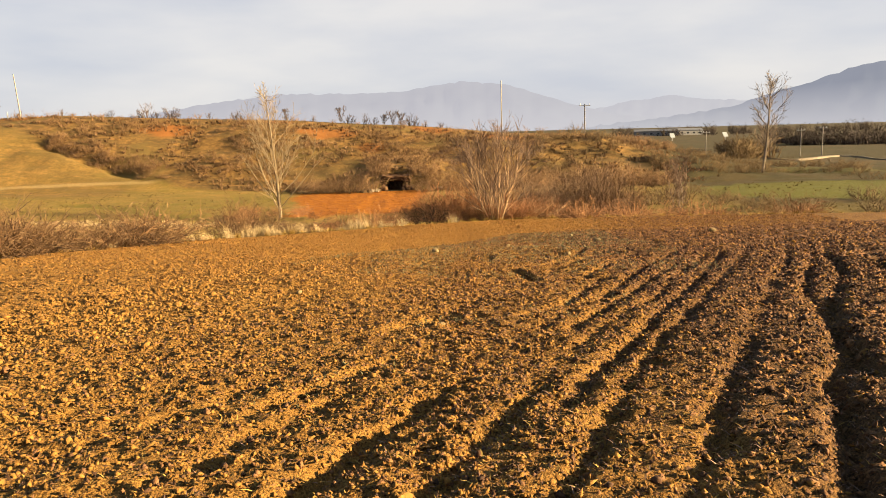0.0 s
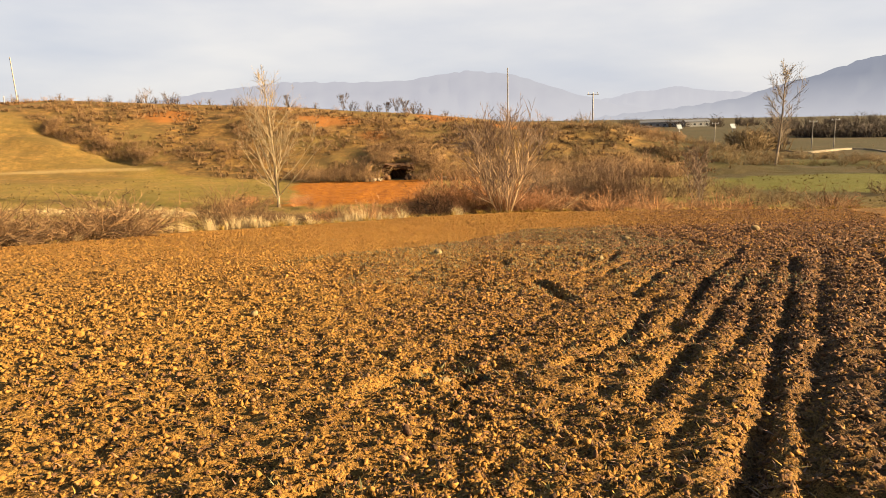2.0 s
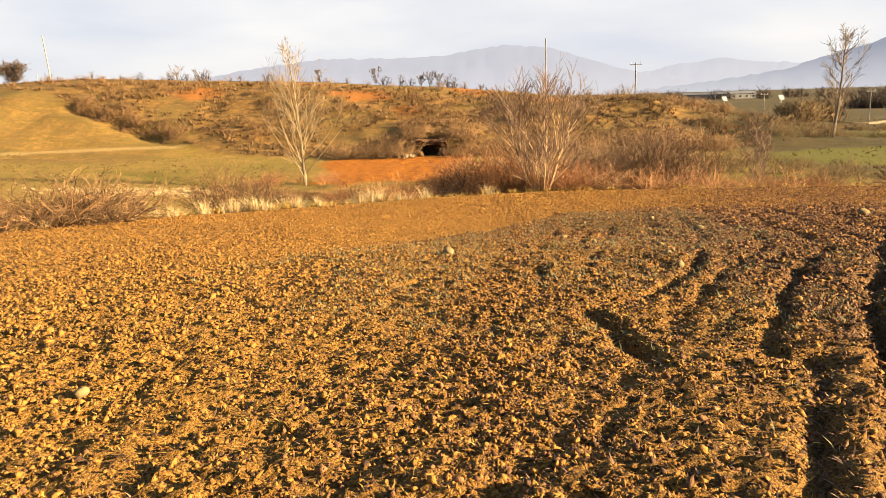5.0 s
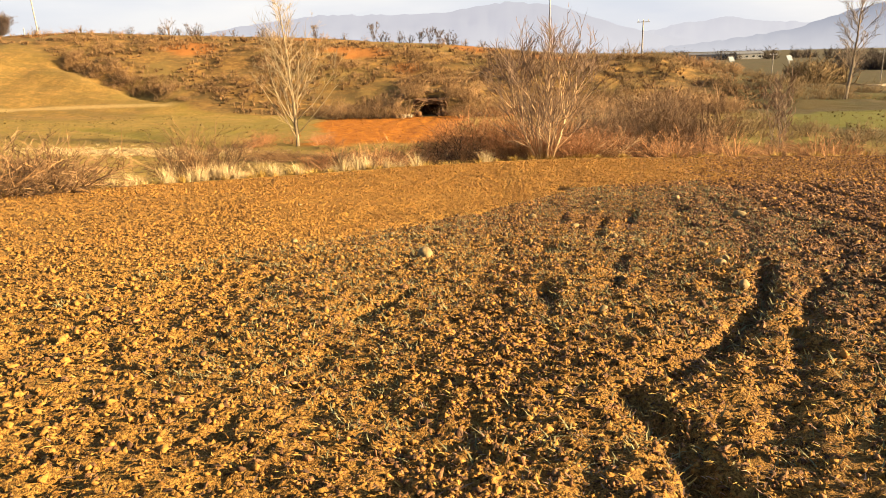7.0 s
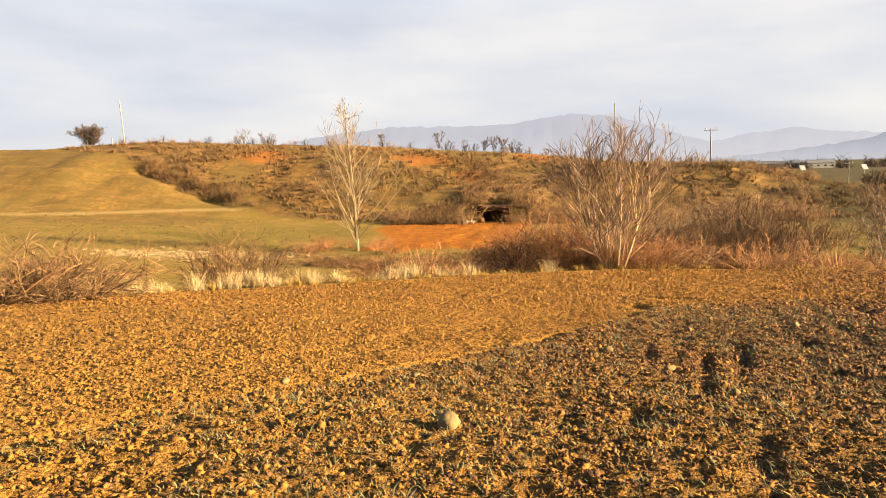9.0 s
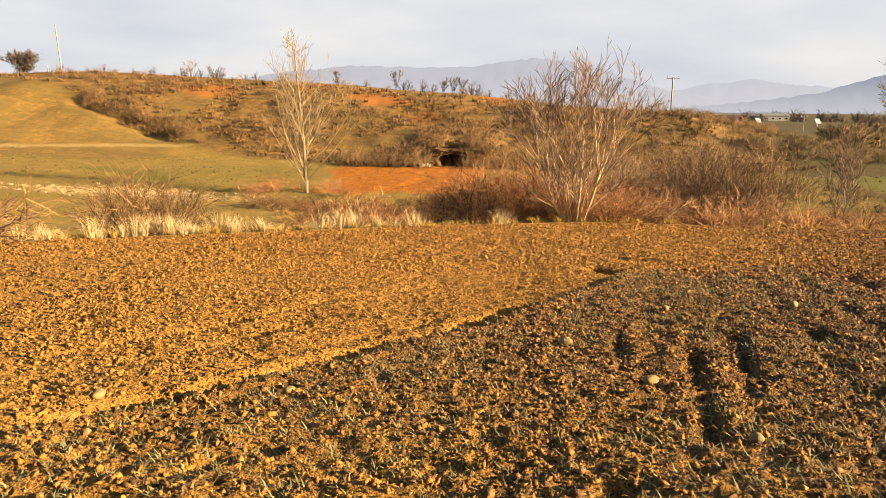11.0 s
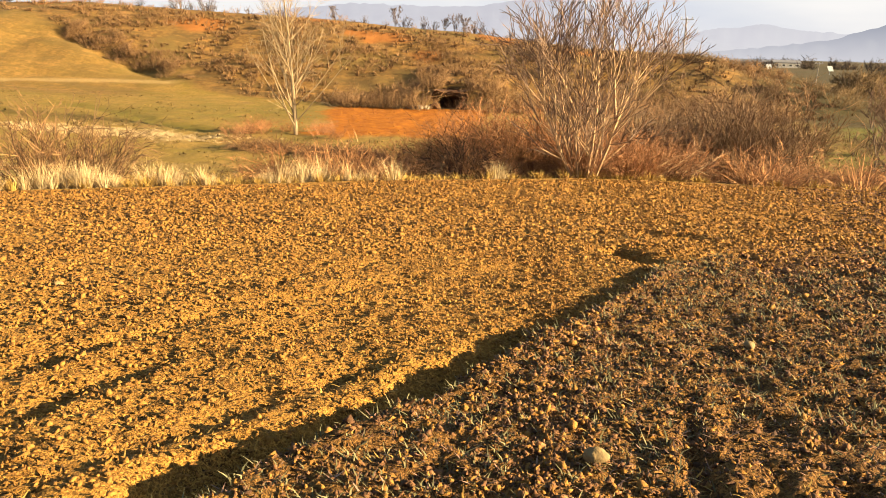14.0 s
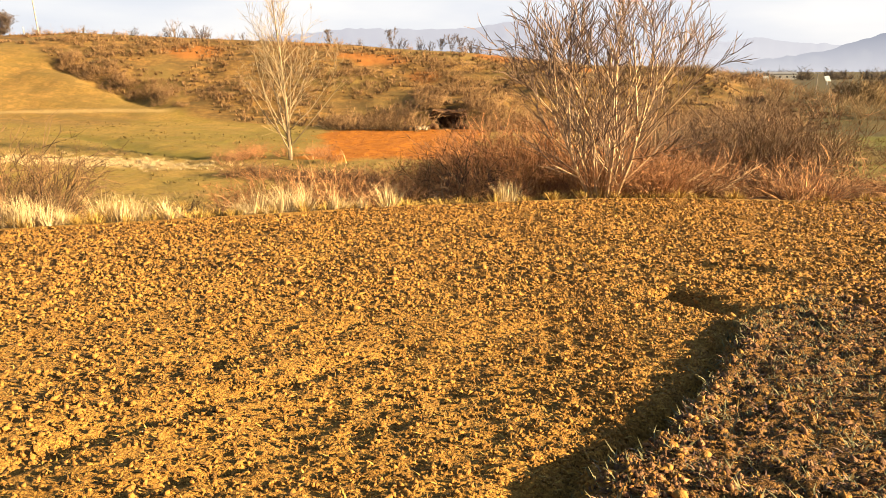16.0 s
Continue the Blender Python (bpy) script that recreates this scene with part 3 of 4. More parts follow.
def shrub_kind(name, label, group, mat, twig_mat, **k):
    """One shrub with its stems and twigs, parked at the origin until placed."""
    main, fine = shrub_mesh(**k)
    top = new(name)
    tagged(part("stem_mass", main, mat, top), kind="stuff")
    tagged(part("twig_mass", fine, twig_mat, top), kind="stuff")
    return tagged(top, label, "shrub", group)


def place(ob, first, x, y, size=1.0, tall=1.0):
    """Put the first of a kind, or a copy of it, on the ground."""
    m = pose(x, y, zat(x, y), rnd(-4, 4), rnd(-4, 4), rnd(0, 360))
    if not first:
        ob = copy_thing(ob, m)
    ob.matrix_basis = m
    ob.scale = (size, size, size * tall)
    return ob


def row_of(makers, spots):
    used = set()
    for x, y, size, tall, k in spots:
        place(makers[k], k not in used, x, y, size, tall)
        used.add(k)


# ---------------------------------------------------------------- trees
def forked_tree(name, at, label, stems, bark, twig_mat, twig=0.0085, wide=1.0, side_twigs=(6, 8, 5, 3), rise=1.62, wander=0.075, thick=1.0, fan=(28, 60), curl=0.035, boughs_low=0, sub=3):
    """Many stems rising from one stool, forking again and again into fine twigs."""
    top = new(name)
    top.location = at
    boughs, fine = Soup(), Soup()

    def fork(soup, p, d, length, r, level):
        pts = limb(soup, p, d, length, r, r * 0.62, 5, wander, curl, 6 if level == 0 else 4)
        for _ in range(side_twigs[level]):
            q, d1 = along(pts, rnd(0.3, 0.98))
            tw = limb(fine, q, turned(d1, radians(rnd(*fan))), rnd(0.35, 0.85) * (1 if level else 1.35), twig, twig * 0.53, 4, wander * 1.7, 0.06, 3)
            for _ in range(sub):
                q2, d2 = along(tw, rnd(0.2, 0.95))
                limb(fine, q2, turned(d2, radians(rnd(22, 50))), rnd(0.14, 0.36), twig * 0.76, twig * 0.41, 2, 0.1, 0.05, 3)
        for _ in range(boughs_low if level == 0 else 0):
            q, d1 = along(pts, rnd(0.3, 0.9))
            fork(boughs, q, turned(d1, radians(rnd(28, 58))), length * rnd(0.5, 0.75), r * 0.45, 2)
        if level < 3:
            e, d1 = along(pts, 0.999)
            for k in range(2 if rnd(0, 1) < 0.8 else 3):
                fork(boughs if level < 2 else fine, e, turned(d1, radians(rnd(9, 30))), length * rnd(0.64, 0.88), r * 0.56, level + 1)

    for s in range(stems):
        w = 2.39996 * s + rnd(-0.3, 0.3)
        out = math.sqrt((s + 0.5) / stems)
        d = Vector((math.cos(w) * out * 0.52 * wide, math.sin(w) * out * 0.46 * wide, 1.0))
        stem = Soup()
        fork(stem, Vector((math.cos(w) * 0.34 * out, math.sin(w) * 0.3 * out, -0.1)), d, rise * rnd(0.85, 1.1) * (1.04 - 0.16 * out), rnd(0.030, 0.050) * thick, 0)
        part("stem", stem, bark, top)
    tagged(part("branchwork", boughs, bark, top), kind="stuff")
    tagged(part("twig_mass", fine, twig_mat, top), kind="stuff")
    return tagged(top, label, "tree")


random.seed(12)
forked_tree("multi_stemmed_tree", (0.95, 35.25, zat(0.95, 35.25)), "bare pale-barked multi-stemmed tree at the field edge", 13, PALE_BARK, TREE_TWIG, 0.0098, 1.3, (2, 4, 4, 3), 1.68, 0.05, 1.05, (20, 44), 0.04, 2, 2)
random.seed(12)
tree("poplar_tree", (-22.4, 77, zat(-22.4, 77)), 14.6, 0.80, POPLAR_BARK, "bare pale poplar standing in the valley meadow", limbs=48, twigs=8, start=0.05, angle=(28, 55), lift=0.085, r=0.19, tip=0.018, sub=3)
random.seed(13)
tree("old_tree", (47.8, 124, zat(47.8, 124)), 15.6, 0.52, GREY_BARK, "tall bare grey-barked tree beyond the green field", limbs=30, twigs=14, start=0.2, angle=(32, 62), lift=0.07, r=0.27, tip=0.032, sub=4, lean=0.10, dome=True)
random.seed(14)
young = forked_tree("sapling", (13.0, 47, zat(13.0, 47)), "bare dark-twigged sapling with forked stems in the hedge", 4, GREY_BARK, TREE_TWIG, 0.021, 0.6, (9, 7, 4, 2), 1.75, 0.06, 1.6)
young.scale = (0.8, 0.8, 0.86)


# ---------------------------------------------------------------- hedge and shrubs
random.seed(21)
thicket = [shrub_kind("thicket_shrub", "tall leafless grey-brown thicket shrub behind the field edge", "thicket behind the field", GREY_TWIG, GREY_TWIG, stems=46, height=3.3, spread=0.65, r=0.020, forks=5, sub=3) for _ in range(3)]
spots = [(rnd(3.2, 10.4), rnd(46, 58), rnd(0.75, 1.2), rnd(0.8, 1.25), random.randrange(3)) for _ in range(38)]
row_of(thicket, spots)

heap = [shrub_kind("bramble_heap", "dense dark-brown bramble heap at the field edge", "bramble heaps", HEAP_TWIG, HEAP_TWIG, stems=86, height=1.65, spread=1.15, r=0.019, arch=0.19, forks=3, sub=2) for _ in range(2)]
spots = []
for _ in range(22):
    x = rnd(-15.8, -12.2)
    spots.append((x, 24.6 + 1.6 * (x + 13) + rnd(0.3, 2.0), rnd(0.95, 1.25), rnd(0.9, 1.1), random.randrange(2)))
for _ in range(3):
    x = rnd(-3.4, -1.8)
    spots.append((x, 35.0 + 0.55 * (x + 2.6) + rnd(0.8, 2.0), rnd(0.45, 0.6), 1.0, random.randrange(2)))
for _ in range(7):
    x = rnd(-11, -5)
    spots.append((x, 37.0 + 0.55 * (x + 6) + rnd(0.5, 2.5), rnd(0.4, 0.6), 0.8, random.randrange(2)))
for k in range(16):
    spots.append((-23 + 0.75 * k + rnd(-0.3, 0.3), 67.5 - 0.15 * k + rnd(-1, 1), rnd(0.8, 1.15), rnd(0.55, 0.75), random.randrange(2)))
row_of(heap, spots)

bramble = [shrub_kind("bramble", "low arching brown bramble along the field edge", "brambles along the field edge", BROWN_TWIG, BROWN_TWIG, stems=42, height=1.75, spread=1.15, r=0.021, arch=0.17, forks=3, sub=2) for _ in range(3)]
spots = []
for _ in range(46):
    x = rnd(2.5, 17)
    spots.append((x, 35.3 + rnd(0.2, 6), rnd(0.5, 0.85), rnd(0.8, 1.1), random.randrange(3)))
for _ in range(16):
    x = rnd(-6.6, -1.6)
    spots.append((x, 34.6 + 0.55 * (x + 2.6) + rnd(0.5, 2.6), rnd(0.5, 0.78), rnd(0.9, 1.2), random.randrange(3)))
for _ in range(4):
    x = rnd(-11, -5)
    spots.append((x, 35.5 + 0.55 * (x + 6) + rnd(0.5, 2.5), rnd(0.45, 0.6), 0.8, random.randrange(3)))
row_of(bramble, spots)

rust = [shrub_kind("rust_shrub", "reddish-brown leafless shrub beside dry grass", "rust-coloured shrubs", RUST_TWIG, RUST_TWIG, stems=44, height=1.8, spread=0.9, r=0.013, forks=5, sub=3) for _ in range(2)]
spots = [(rnd(-4.4, -0.2), rnd(35.3, 40), rnd(0.5, 0.85), rnd(0.8, 1.1), random.randrange(2)) for _ in range(22)]
spots += [(rnd(-7.5, -4), rnd(34.2, 36.5), rnd(0.5, 0.75), 0.9, random.randrange(2)) for _ in range(8)]
spots += [(rnd(-2.6, 1.6), rnd(37.2, 42), rnd(0.95, 1.3), rnd(0.85, 1.0), random.randrange(2)) for _ in range(13)]
spots += [(rnd(-1.8, 0.6), rnd(37.5, 40), rnd(1.2, 1.45), 1.0, random.randrange(2)) for _ in range(7)]
spots += [(rnd(1.8, 4.2), rnd(36.4, 41), rnd(0.6, 0.9), 1.0, random.randrange(2)) for _ in range(8)]
spots += [(rnd(-0.5, 2.6), rnd(35.3, 37.2), rnd(0.45, 0.8), 0.9, random.randrange(2)) for _ in range(14)]
spots += [(rnd(12, 16), rnd(45, 49), rnd(0.6, 0.8), 0.9, random.randrange(2)) for _ in range(6)]
spots += [(-22.4 + rnd(-4, 5), 76 + rnd(-4, 3), rnd(0.7, 1.2), 0.8, random.randrange(2)) for _ in range(9)]
row_of(rust, spots)

brown = [shrub_kind("brown_shrub", "upright leafless brown shrub behind pale dry grass", "brown shrubs at the field edge", HEAP_TWIG, HEAP_TWIG, stems=48, height=1.9, spread=0.85, r=0.014, forks=5, sub=3) for _ in range(2)]
row_of(brown, [(-10.3, 30.3, 1.0, 1.0, 0), (-9.8, 30.9, 0.8, 1.0, 1), (-10.9, 30.6, 0.85, 1.0, 1), (-10.4, 31.3, 1.05, 1.0, 0)])

pile_main, pile_fine = shrub_mesh(130, 1.4, 1.3, 0.016, arch=0.2, forks=5, sub=2)
pile = new("brush_pile")
tagged(part("stem_mass", pile_main, DARK_TWIG, pile), kind="stuff")
tagged(part("twig_mass", pile_fine, DARK_TWIG, pile), kind="stuff")
pile.matrix_basis = pose(-2.4, 35.6, zat(-2.4, 35.6))
tagged(pile, "dark tangled brush pile at the field edge", "brush pile")


# pale branches that lie out of the hedge beside the tree
random.seed(27)
for k in range(8):
    x, y = 1.7 + 0.32 * k + rnd(-0.2, 0.2), 35.9 + 0.12 * k + rnd(-0.2, 0.3)
    branch = new("fallen_branch")
    branch.location = (x, y, zat(x, y) + 0.1)
    wood_, twigs_ = Soup(), Soup()
    bow = limb(wood_, Vector((0, 0, -0.12)), Vector((rnd(0.5, 1.0), rnd(-0.3, 0.3), rnd(0.35, 0.8))), rnd(1.2, 2.0), 0.028, 0.009, 7, 0.12, -0.05, 5)
    for _ in range(9):
        q, d1 = along(bow, rnd(0.3, 1.0))
        limb(twigs_, q, turned(d1, radians(rnd(25, 60))), rnd(0.25, 0.6), 0.009, 0.004, 3, 0.15, -0.02, 3)
    part("bough", wood_, PALE_BARK, branch)
    tagged(part("twig_mass", twigs_, PALE_BARK, branch), kind="stuff")
    tagged(branch, "pale bent branch lying in the hedge brush", "branch", "branches in the hedge")


# ---------------------------------------------------------------- far things
def utility_pole(at, height, label, cross=True, lean=0.0):
    top = new("utility_pole")
    top.location = at
    s = Soup()
    s.tube([Vector((0, 0, -0.3)), Vector((lean * height * 0.5, 0, height * 0.5)), Vector((lean * height, 0, height))], [0.13, 0.115, 0.10], 10, True)
    part("pole", s, POLE_WOOD, top)
    if cross:
        a = Soup()
        a.box((lean * height, 0, height - 0.25), (2.2, 0.12, 0.13))
        arm = part("crossarm", a, METAL, top)
        for dx in (-0.85, 0, 0.85):
            i = Soup()
            i.tube([Vector((lean * height + dx, 0, height - 0.2)), Vector((lean * height + dx, 0, height + 0.12)), Vector((lean * height + dx, 0, height + 0.2))], [0.05, 0.07, 0.03], 6, True)
            part("insulator", i, METAL, arm)
    return tagged(top, label, "utility pole", "utility poles")


utility_pole((20.0, 141, zat(20.0, 141)), 5.6, "wooden utility pole with a crossarm on the ridge")
utility_pole((-93, 140, zat(-93, 140)), 8.7, "leaning wooden utility pole on the hilltop", False, -0.06)
utility_pole((4.0, 146, zat(4.0, 146)), 10.4, "tall thin pole behind the bare tree", False)
for az, dist, h in ((17.3, 236, 6.6), (23.9, 204, 7.0), (25.3, 206, 7.4)):
    px, py = 0.3 + dist * math.sin(radians(az)), 5 + dist * math.cos(radians(az))
    utility_pole((px, py, zat(px, py)), h, "distant utility pole on the plain")

def marker_post(x, y):
    top = new("marker_post")
    top.location = (x, y, zat(x, y))
    a, b = Soup(), Soup()
    a.tube([Vector((0, 0, -0.3)), Vector((0, 0, 0.7)), Vector((0.02, 0, 1.4))], [0.10, 0.10, 0.09], 8, True)
    b.tube([Vector((0.02, 0, 1.4)), Vector((0.02, 0, 1.47)), Vector((0.02, 0, 1.5))], [0.12, 0.12, 0.04], 8, True)
    part("post", a, PLASTER, top)
    part("cap", b, METAL, top)
    tagged(top, "short white marker post on the hilltop", "post")


marker_post(-94.4, 138)
random.seed(31)
for az, ey, h, wide, stems, lab in ((-38.1, 11.3, 5.4, 1.35, 16, "dense round-crowned bare tree on the hilltop"), (-12.25, 11.3, 4.4, 1.0, 3, "forked bare tree standing out on the skyline"),
                                    (-17.3, 15.2, 3.0, 1.0, 3, "small bare tree on the skyline"), (-8.7, 13, 3.0, 1.0, 4, "small bare tree on the skyline"),
                                    (-7.9, 13, 3.9, 1.0, 4, "small bare tree on the skyline"), (-7.2, 13, 3.3, 1.1, 4, "small bare tree on the skyline")):
    px = 0.2 + (142.5 - ey) * math.tan(radians(az))
    scale = h / 5.6
    thing = forked_tree("skyline_tree", (px, 142.5, zat(px, 142.5)), lab, stems, SKYLINE_BARK, SKYLINE_BARK, (0.026 if h < 5 else 0.034) / scale, wide, (9, 5, 3, 2) if h < 5 else (14, 7, 4, 2))
    across = scale * (1.3 if h > 5 else 0.8)
    thing.scale = (across, across, scale)


bushes = [shrub_kind("skyline_bush", "low bushy bare shrub on the skyline", "bushes on the skyline", SKYLINE_BARK, SKYLINE_BARK, stems=12, height=1.0, spread=0.75, r=0.028, forks=4, sub=2, seg=3) for _ in range(3)]
spots = []
for az, h in ((-27.9, 1.9), (-27.5, 3.0), (-26.9, 1.6), (-25.8, 2.8), (-25.4, 2.0), (-36.2, 1.6), (-33.5, 1.5), (-31.6, 1.1), (-30.2, 1.7), (-23.0, 1.2), (-21, 1.9), (-20.4, 1.3), (-16.8, 1.5), (-14.6, 1.3),
              (-11.7, 2.2), (-10.2, 1.8), (-9.4, 1.4), (-6.4, 2.3), (-5.9, 1.7), (-5.0, 1.2), (-3.6, 1.4)):
    spots.append((0.2 + 130.5 * math.tan(radians(az)), 142.5 + rnd(-0.6, 0.6), h, rnd(0.9, 1.25), random.randrange(3)))
row_of(bushes, spots)


# ---------------------------------------------------------------- mountains
def mountain(name, label, profile, near, far, mat, seed):
    """A range whose skyline follows bearings and heights in degrees."""
    az = np.linspace(profile[0][0], profile[-1][0], 160)
    el = np.interp(az, [p[0] for p in profile], [p[1] for p in profile])
    el = el + (vnoise(az * 2.2, az * 0 + seed, seed) - 0.5) * 0.16 + (vnoise(az * 6, az * 0 + seed, seed) - 0.5) * 0.06
    s, rows = Soup(), 14
    for k in range(rows):
        f = k / (rows - 1)
        for a, e in zip(az, el):
            dist = near + (far - near) * f
            top = max(0, far * math.tan(radians(e)) + 8)
            bump = (float(vnoise(np.array(a * 1.3), np.array(f * 5.0), seed + 1)) - 0.5) * 0.35 * (1 - f)
            s.v.append(Vector((dist * math.sin(radians(a)), dist * math.cos(radians(a)), -14 + top * min(1, max(0, f**0.8 * (1 + bump))))))
    n = len(az)
    s.f = [(k * n + j, k * n + j + 1, (k + 1) * n + j + 1, (k + 1) * n + j) for k in range(rows - 1) for j in range(n - 1)]
    return tagged(part(name, s, mat, None, "", False), label, "mountain", kind="structure")


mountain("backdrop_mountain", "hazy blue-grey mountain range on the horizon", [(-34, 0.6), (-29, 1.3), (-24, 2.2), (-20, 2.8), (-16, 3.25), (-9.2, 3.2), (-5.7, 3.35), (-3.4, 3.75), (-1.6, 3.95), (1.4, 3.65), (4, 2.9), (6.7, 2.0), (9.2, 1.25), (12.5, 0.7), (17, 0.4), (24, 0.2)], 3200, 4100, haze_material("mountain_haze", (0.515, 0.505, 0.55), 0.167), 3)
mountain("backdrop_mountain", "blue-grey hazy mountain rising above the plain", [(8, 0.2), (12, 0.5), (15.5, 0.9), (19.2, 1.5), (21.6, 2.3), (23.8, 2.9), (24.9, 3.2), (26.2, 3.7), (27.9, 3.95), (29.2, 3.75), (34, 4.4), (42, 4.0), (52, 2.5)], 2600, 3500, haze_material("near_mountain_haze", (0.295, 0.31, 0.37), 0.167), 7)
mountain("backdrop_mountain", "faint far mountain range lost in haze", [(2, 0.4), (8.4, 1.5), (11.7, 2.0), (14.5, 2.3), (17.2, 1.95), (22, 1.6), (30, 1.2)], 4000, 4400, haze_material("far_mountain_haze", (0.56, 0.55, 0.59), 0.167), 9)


# ---------------------------------------------------------------- scattered stuff
def tris(soup):
    """Soup as arrays of points and triangles."""
    f = []
    for q in soup.f:
        f += [(q[0], q[k], q[k + 1]) for k in range(1, len(q) - 1)]
    return np.array([tuple(v) for v in soup.v]), np.array(f)


def scatter(name, protos, kinds, places, spins, sizes, mat, label, category, tilt=0.0):
    """Many copies of small shapes joined into one mesh."""
    vs, fs, base = [], [], 0
    for k, (pv, pf) in enumerate(protos):
        w = np.where(kinds == k)[0]
        if not len(w):
            continue
        c, sn = np.cos(spins[w])[:, None], np.sin(spins[w])[:, None]
        v = pv[None] * sizes[w][:, None, :]
        x, y, z = v[..., 0] * c - v[..., 1] * sn, v[..., 0] * sn + v[..., 1] * c, v[..., 2]
        if tilt:
            ta = (np.random.rand(len(w))[:, None] - 0.5) * 2 * tilt
            y, z = y * np.cos(ta) - z * np.sin(ta), y * np.sin(ta) + z * np.cos(ta)
        v = np.stack([x, y, z], -1) + places[w][:, None]
        n = pv.shape[0]
        f = pf[None] + (np.arange(len(w)) * n)[:, None, None] + base
        vs.append(v.reshape(-1, 3)), fs.append(f.reshape(-1, 3))
        base += len(w) * n
    V, F = np.concatenate(vs).astype(np.float32), np.concatenate(fs).astype(np.int32)
    me = bpy.data.meshes.new(name)
    me.vertices.add(len(V))
    me.vertices.foreach_set("co", V.ravel())
    me.loops.add(F.size)
    me.loops.foreach_set("vertex_index", F.ravel())
    me.polygons.add(len(F))
    me.polygons.foreach_set("loop_start", np.arange(0, F.size, 3, dtype=np.int32))
    me.update()
    me.materials.append(mat)
    return tagged(new(name, me), label, category, kind="stuff")


rng = np.random.default_rng(5)


def on_ground(x, y, sink=0.0):
    z, s = terrain(x, y)
    return np.stack([x, y, z - sink], 1), s


# clods: thick on the ploughed side, fine on the harrowed side
def crumb(seed):
    """A small angular crumb of eight faces."""
    random.seed(seed)
    v = [Vector(p) * rnd(0.6, 1.3) for p in ((1, 0, 0), (0, 1, 0), (-1, 0, 0), (0, -1, 0), (0, 0, 0.9), (0, 0, -0.9))]
    v = [p + Vector((rnd(-1, 1), rnd(-1, 1), rnd(-1, 1))) * 0.25 for p in v]
    f = [(0, 1, 4), (1, 2, 4), (2, 3, 4), (3, 0, 4), (1, 0, 5), (2, 1, 5), (3, 2, 5), (0, 3, 5)]
    return np.array([tuple(p) for p in v]), np.array(f)


def clods(n, x0, x1, y0, y1, lo, hi, name, protos, power=2.0, fine=0.6, middle=None):
    """Loose soil: even over the rectangle, or thinning out and coarser away from a middle line."""
    x, y = rng.uniform(x0, x1, n), rng.uniform(y0, y1, n)
    if middle is not None:
        u = rng.uniform(-1, 1, n)
        x = middle + np.sign(u) * np.abs(u) ** 1.7 * np.where(u > 0, x1 - middle, middle - x0)
    p, s = on_ground(x, y)
    st = side(x, y, STEP)
    keep = (s < -0.25) & ((st < -0.02) | (st > 0.17) | (rng.random(n) < 0.85)) & (furrow(x, y) < 0.35 + 0.9 * rng.random(n))
    keep &= rng.random(n) < 0.6 + 0.6 * vnoise(x * 1.7, y * 1.7, 51)
    x, p, st = x[keep], p[keep], st[keep]
    size = lo + (hi - lo) * rng.random(len(x)) ** power
    size = np.where(st < 0, size, size * fine)
    if middle is not None:
        size = size * (1 + 0.16 * np.clip(np.abs(x - middle) - 1.2, 0, 6))
    p[:, 2] += size * 0.2
    sz = size[:, None] * rng.uniform(0.65, 1.35, (len(x), 3)) * np.array([1.3, 0.8, 1.05])
    damp = rng.random(len(x)) < damp_side(p[:, 0], p[:, 1]) * damp_shade(p[:, 0], p[:, 1]) * 0.85
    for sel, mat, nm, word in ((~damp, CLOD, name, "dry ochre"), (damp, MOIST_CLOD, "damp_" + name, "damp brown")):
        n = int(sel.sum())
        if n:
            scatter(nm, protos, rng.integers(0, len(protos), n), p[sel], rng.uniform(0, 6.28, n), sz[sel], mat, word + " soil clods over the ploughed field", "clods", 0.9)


def lump(seed):
    """A rounded, broken clod of twenty faces."""
    random.seed(seed)
    bm = bmesh.new()
    bmesh.ops.create_icosphere(bm, subdivisions=1, radius=1.0)
    for v in bm.verts:
        v.co *= rnd(0.7, 1.2)
    out = np.array([tuple(v.co) for v in bm.verts]), np.array([[v.index for v in f.verts] for f in bm.faces])
    bm.free()
    return out


def grain(seed):
    """A long crumb of soil: three faces rising to an off-centre point."""
    random.seed(seed)
    v = [(-1 + rnd(-0.2, 0.2), -0.4 + rnd(-0.15, 0.15), -0.25), (1 + rnd(-0.2, 0.2), -0.35 + rnd(-0.15, 0.15), -0.25), (rnd(-0.5, 0.5), 0.5 + rnd(-0.1, 0.2), -0.25), (rnd(-0.5, 0.5), rnd(-0.1, 0.2), rnd(0.4, 0.8))]
    return np.array(v), np.array([(0, 1, 3), (1, 2, 3), (2, 0, 3)])


CRUMBS, GRAINS, LUMPS = [crumb(k) for k in range(10)], [grain(k) for k in range(16)], [lump(300 + k) for k in range(8)]
clods(1500, -5, 6.5, 2.2, 25, 0.016, 0.032, "soil_lumps", LUMPS, 2.2, 0.7, 0.2)
clods(66000, -6, 7.5, 2.2, 26.5, 0.010, 0.024, "soil_crumbs", CRUMBS, 1.8, 0.85, 0.2)
clods(210000, -6, 7.0, 2.2, 27.0, 0.009, 0.024, "soil_grains", GRAINS, 1.4, 0.95, 0.2)
clods(90000, -14, 16, 26.5, 36, 0.020, 0.050, "far_soil_grains", GRAINS, 1.6, 0.95)
clods(24000, -12, 15, 25, 36, 0.018, 0.042, "far_soil_crumbs", CRUMBS, 1.6, 0.95)
clods(50000, -15.5, -5.2, 5, 30, 0.020, 0.048, "side_soil_grains", GRAINS, 1.6, 0.95)
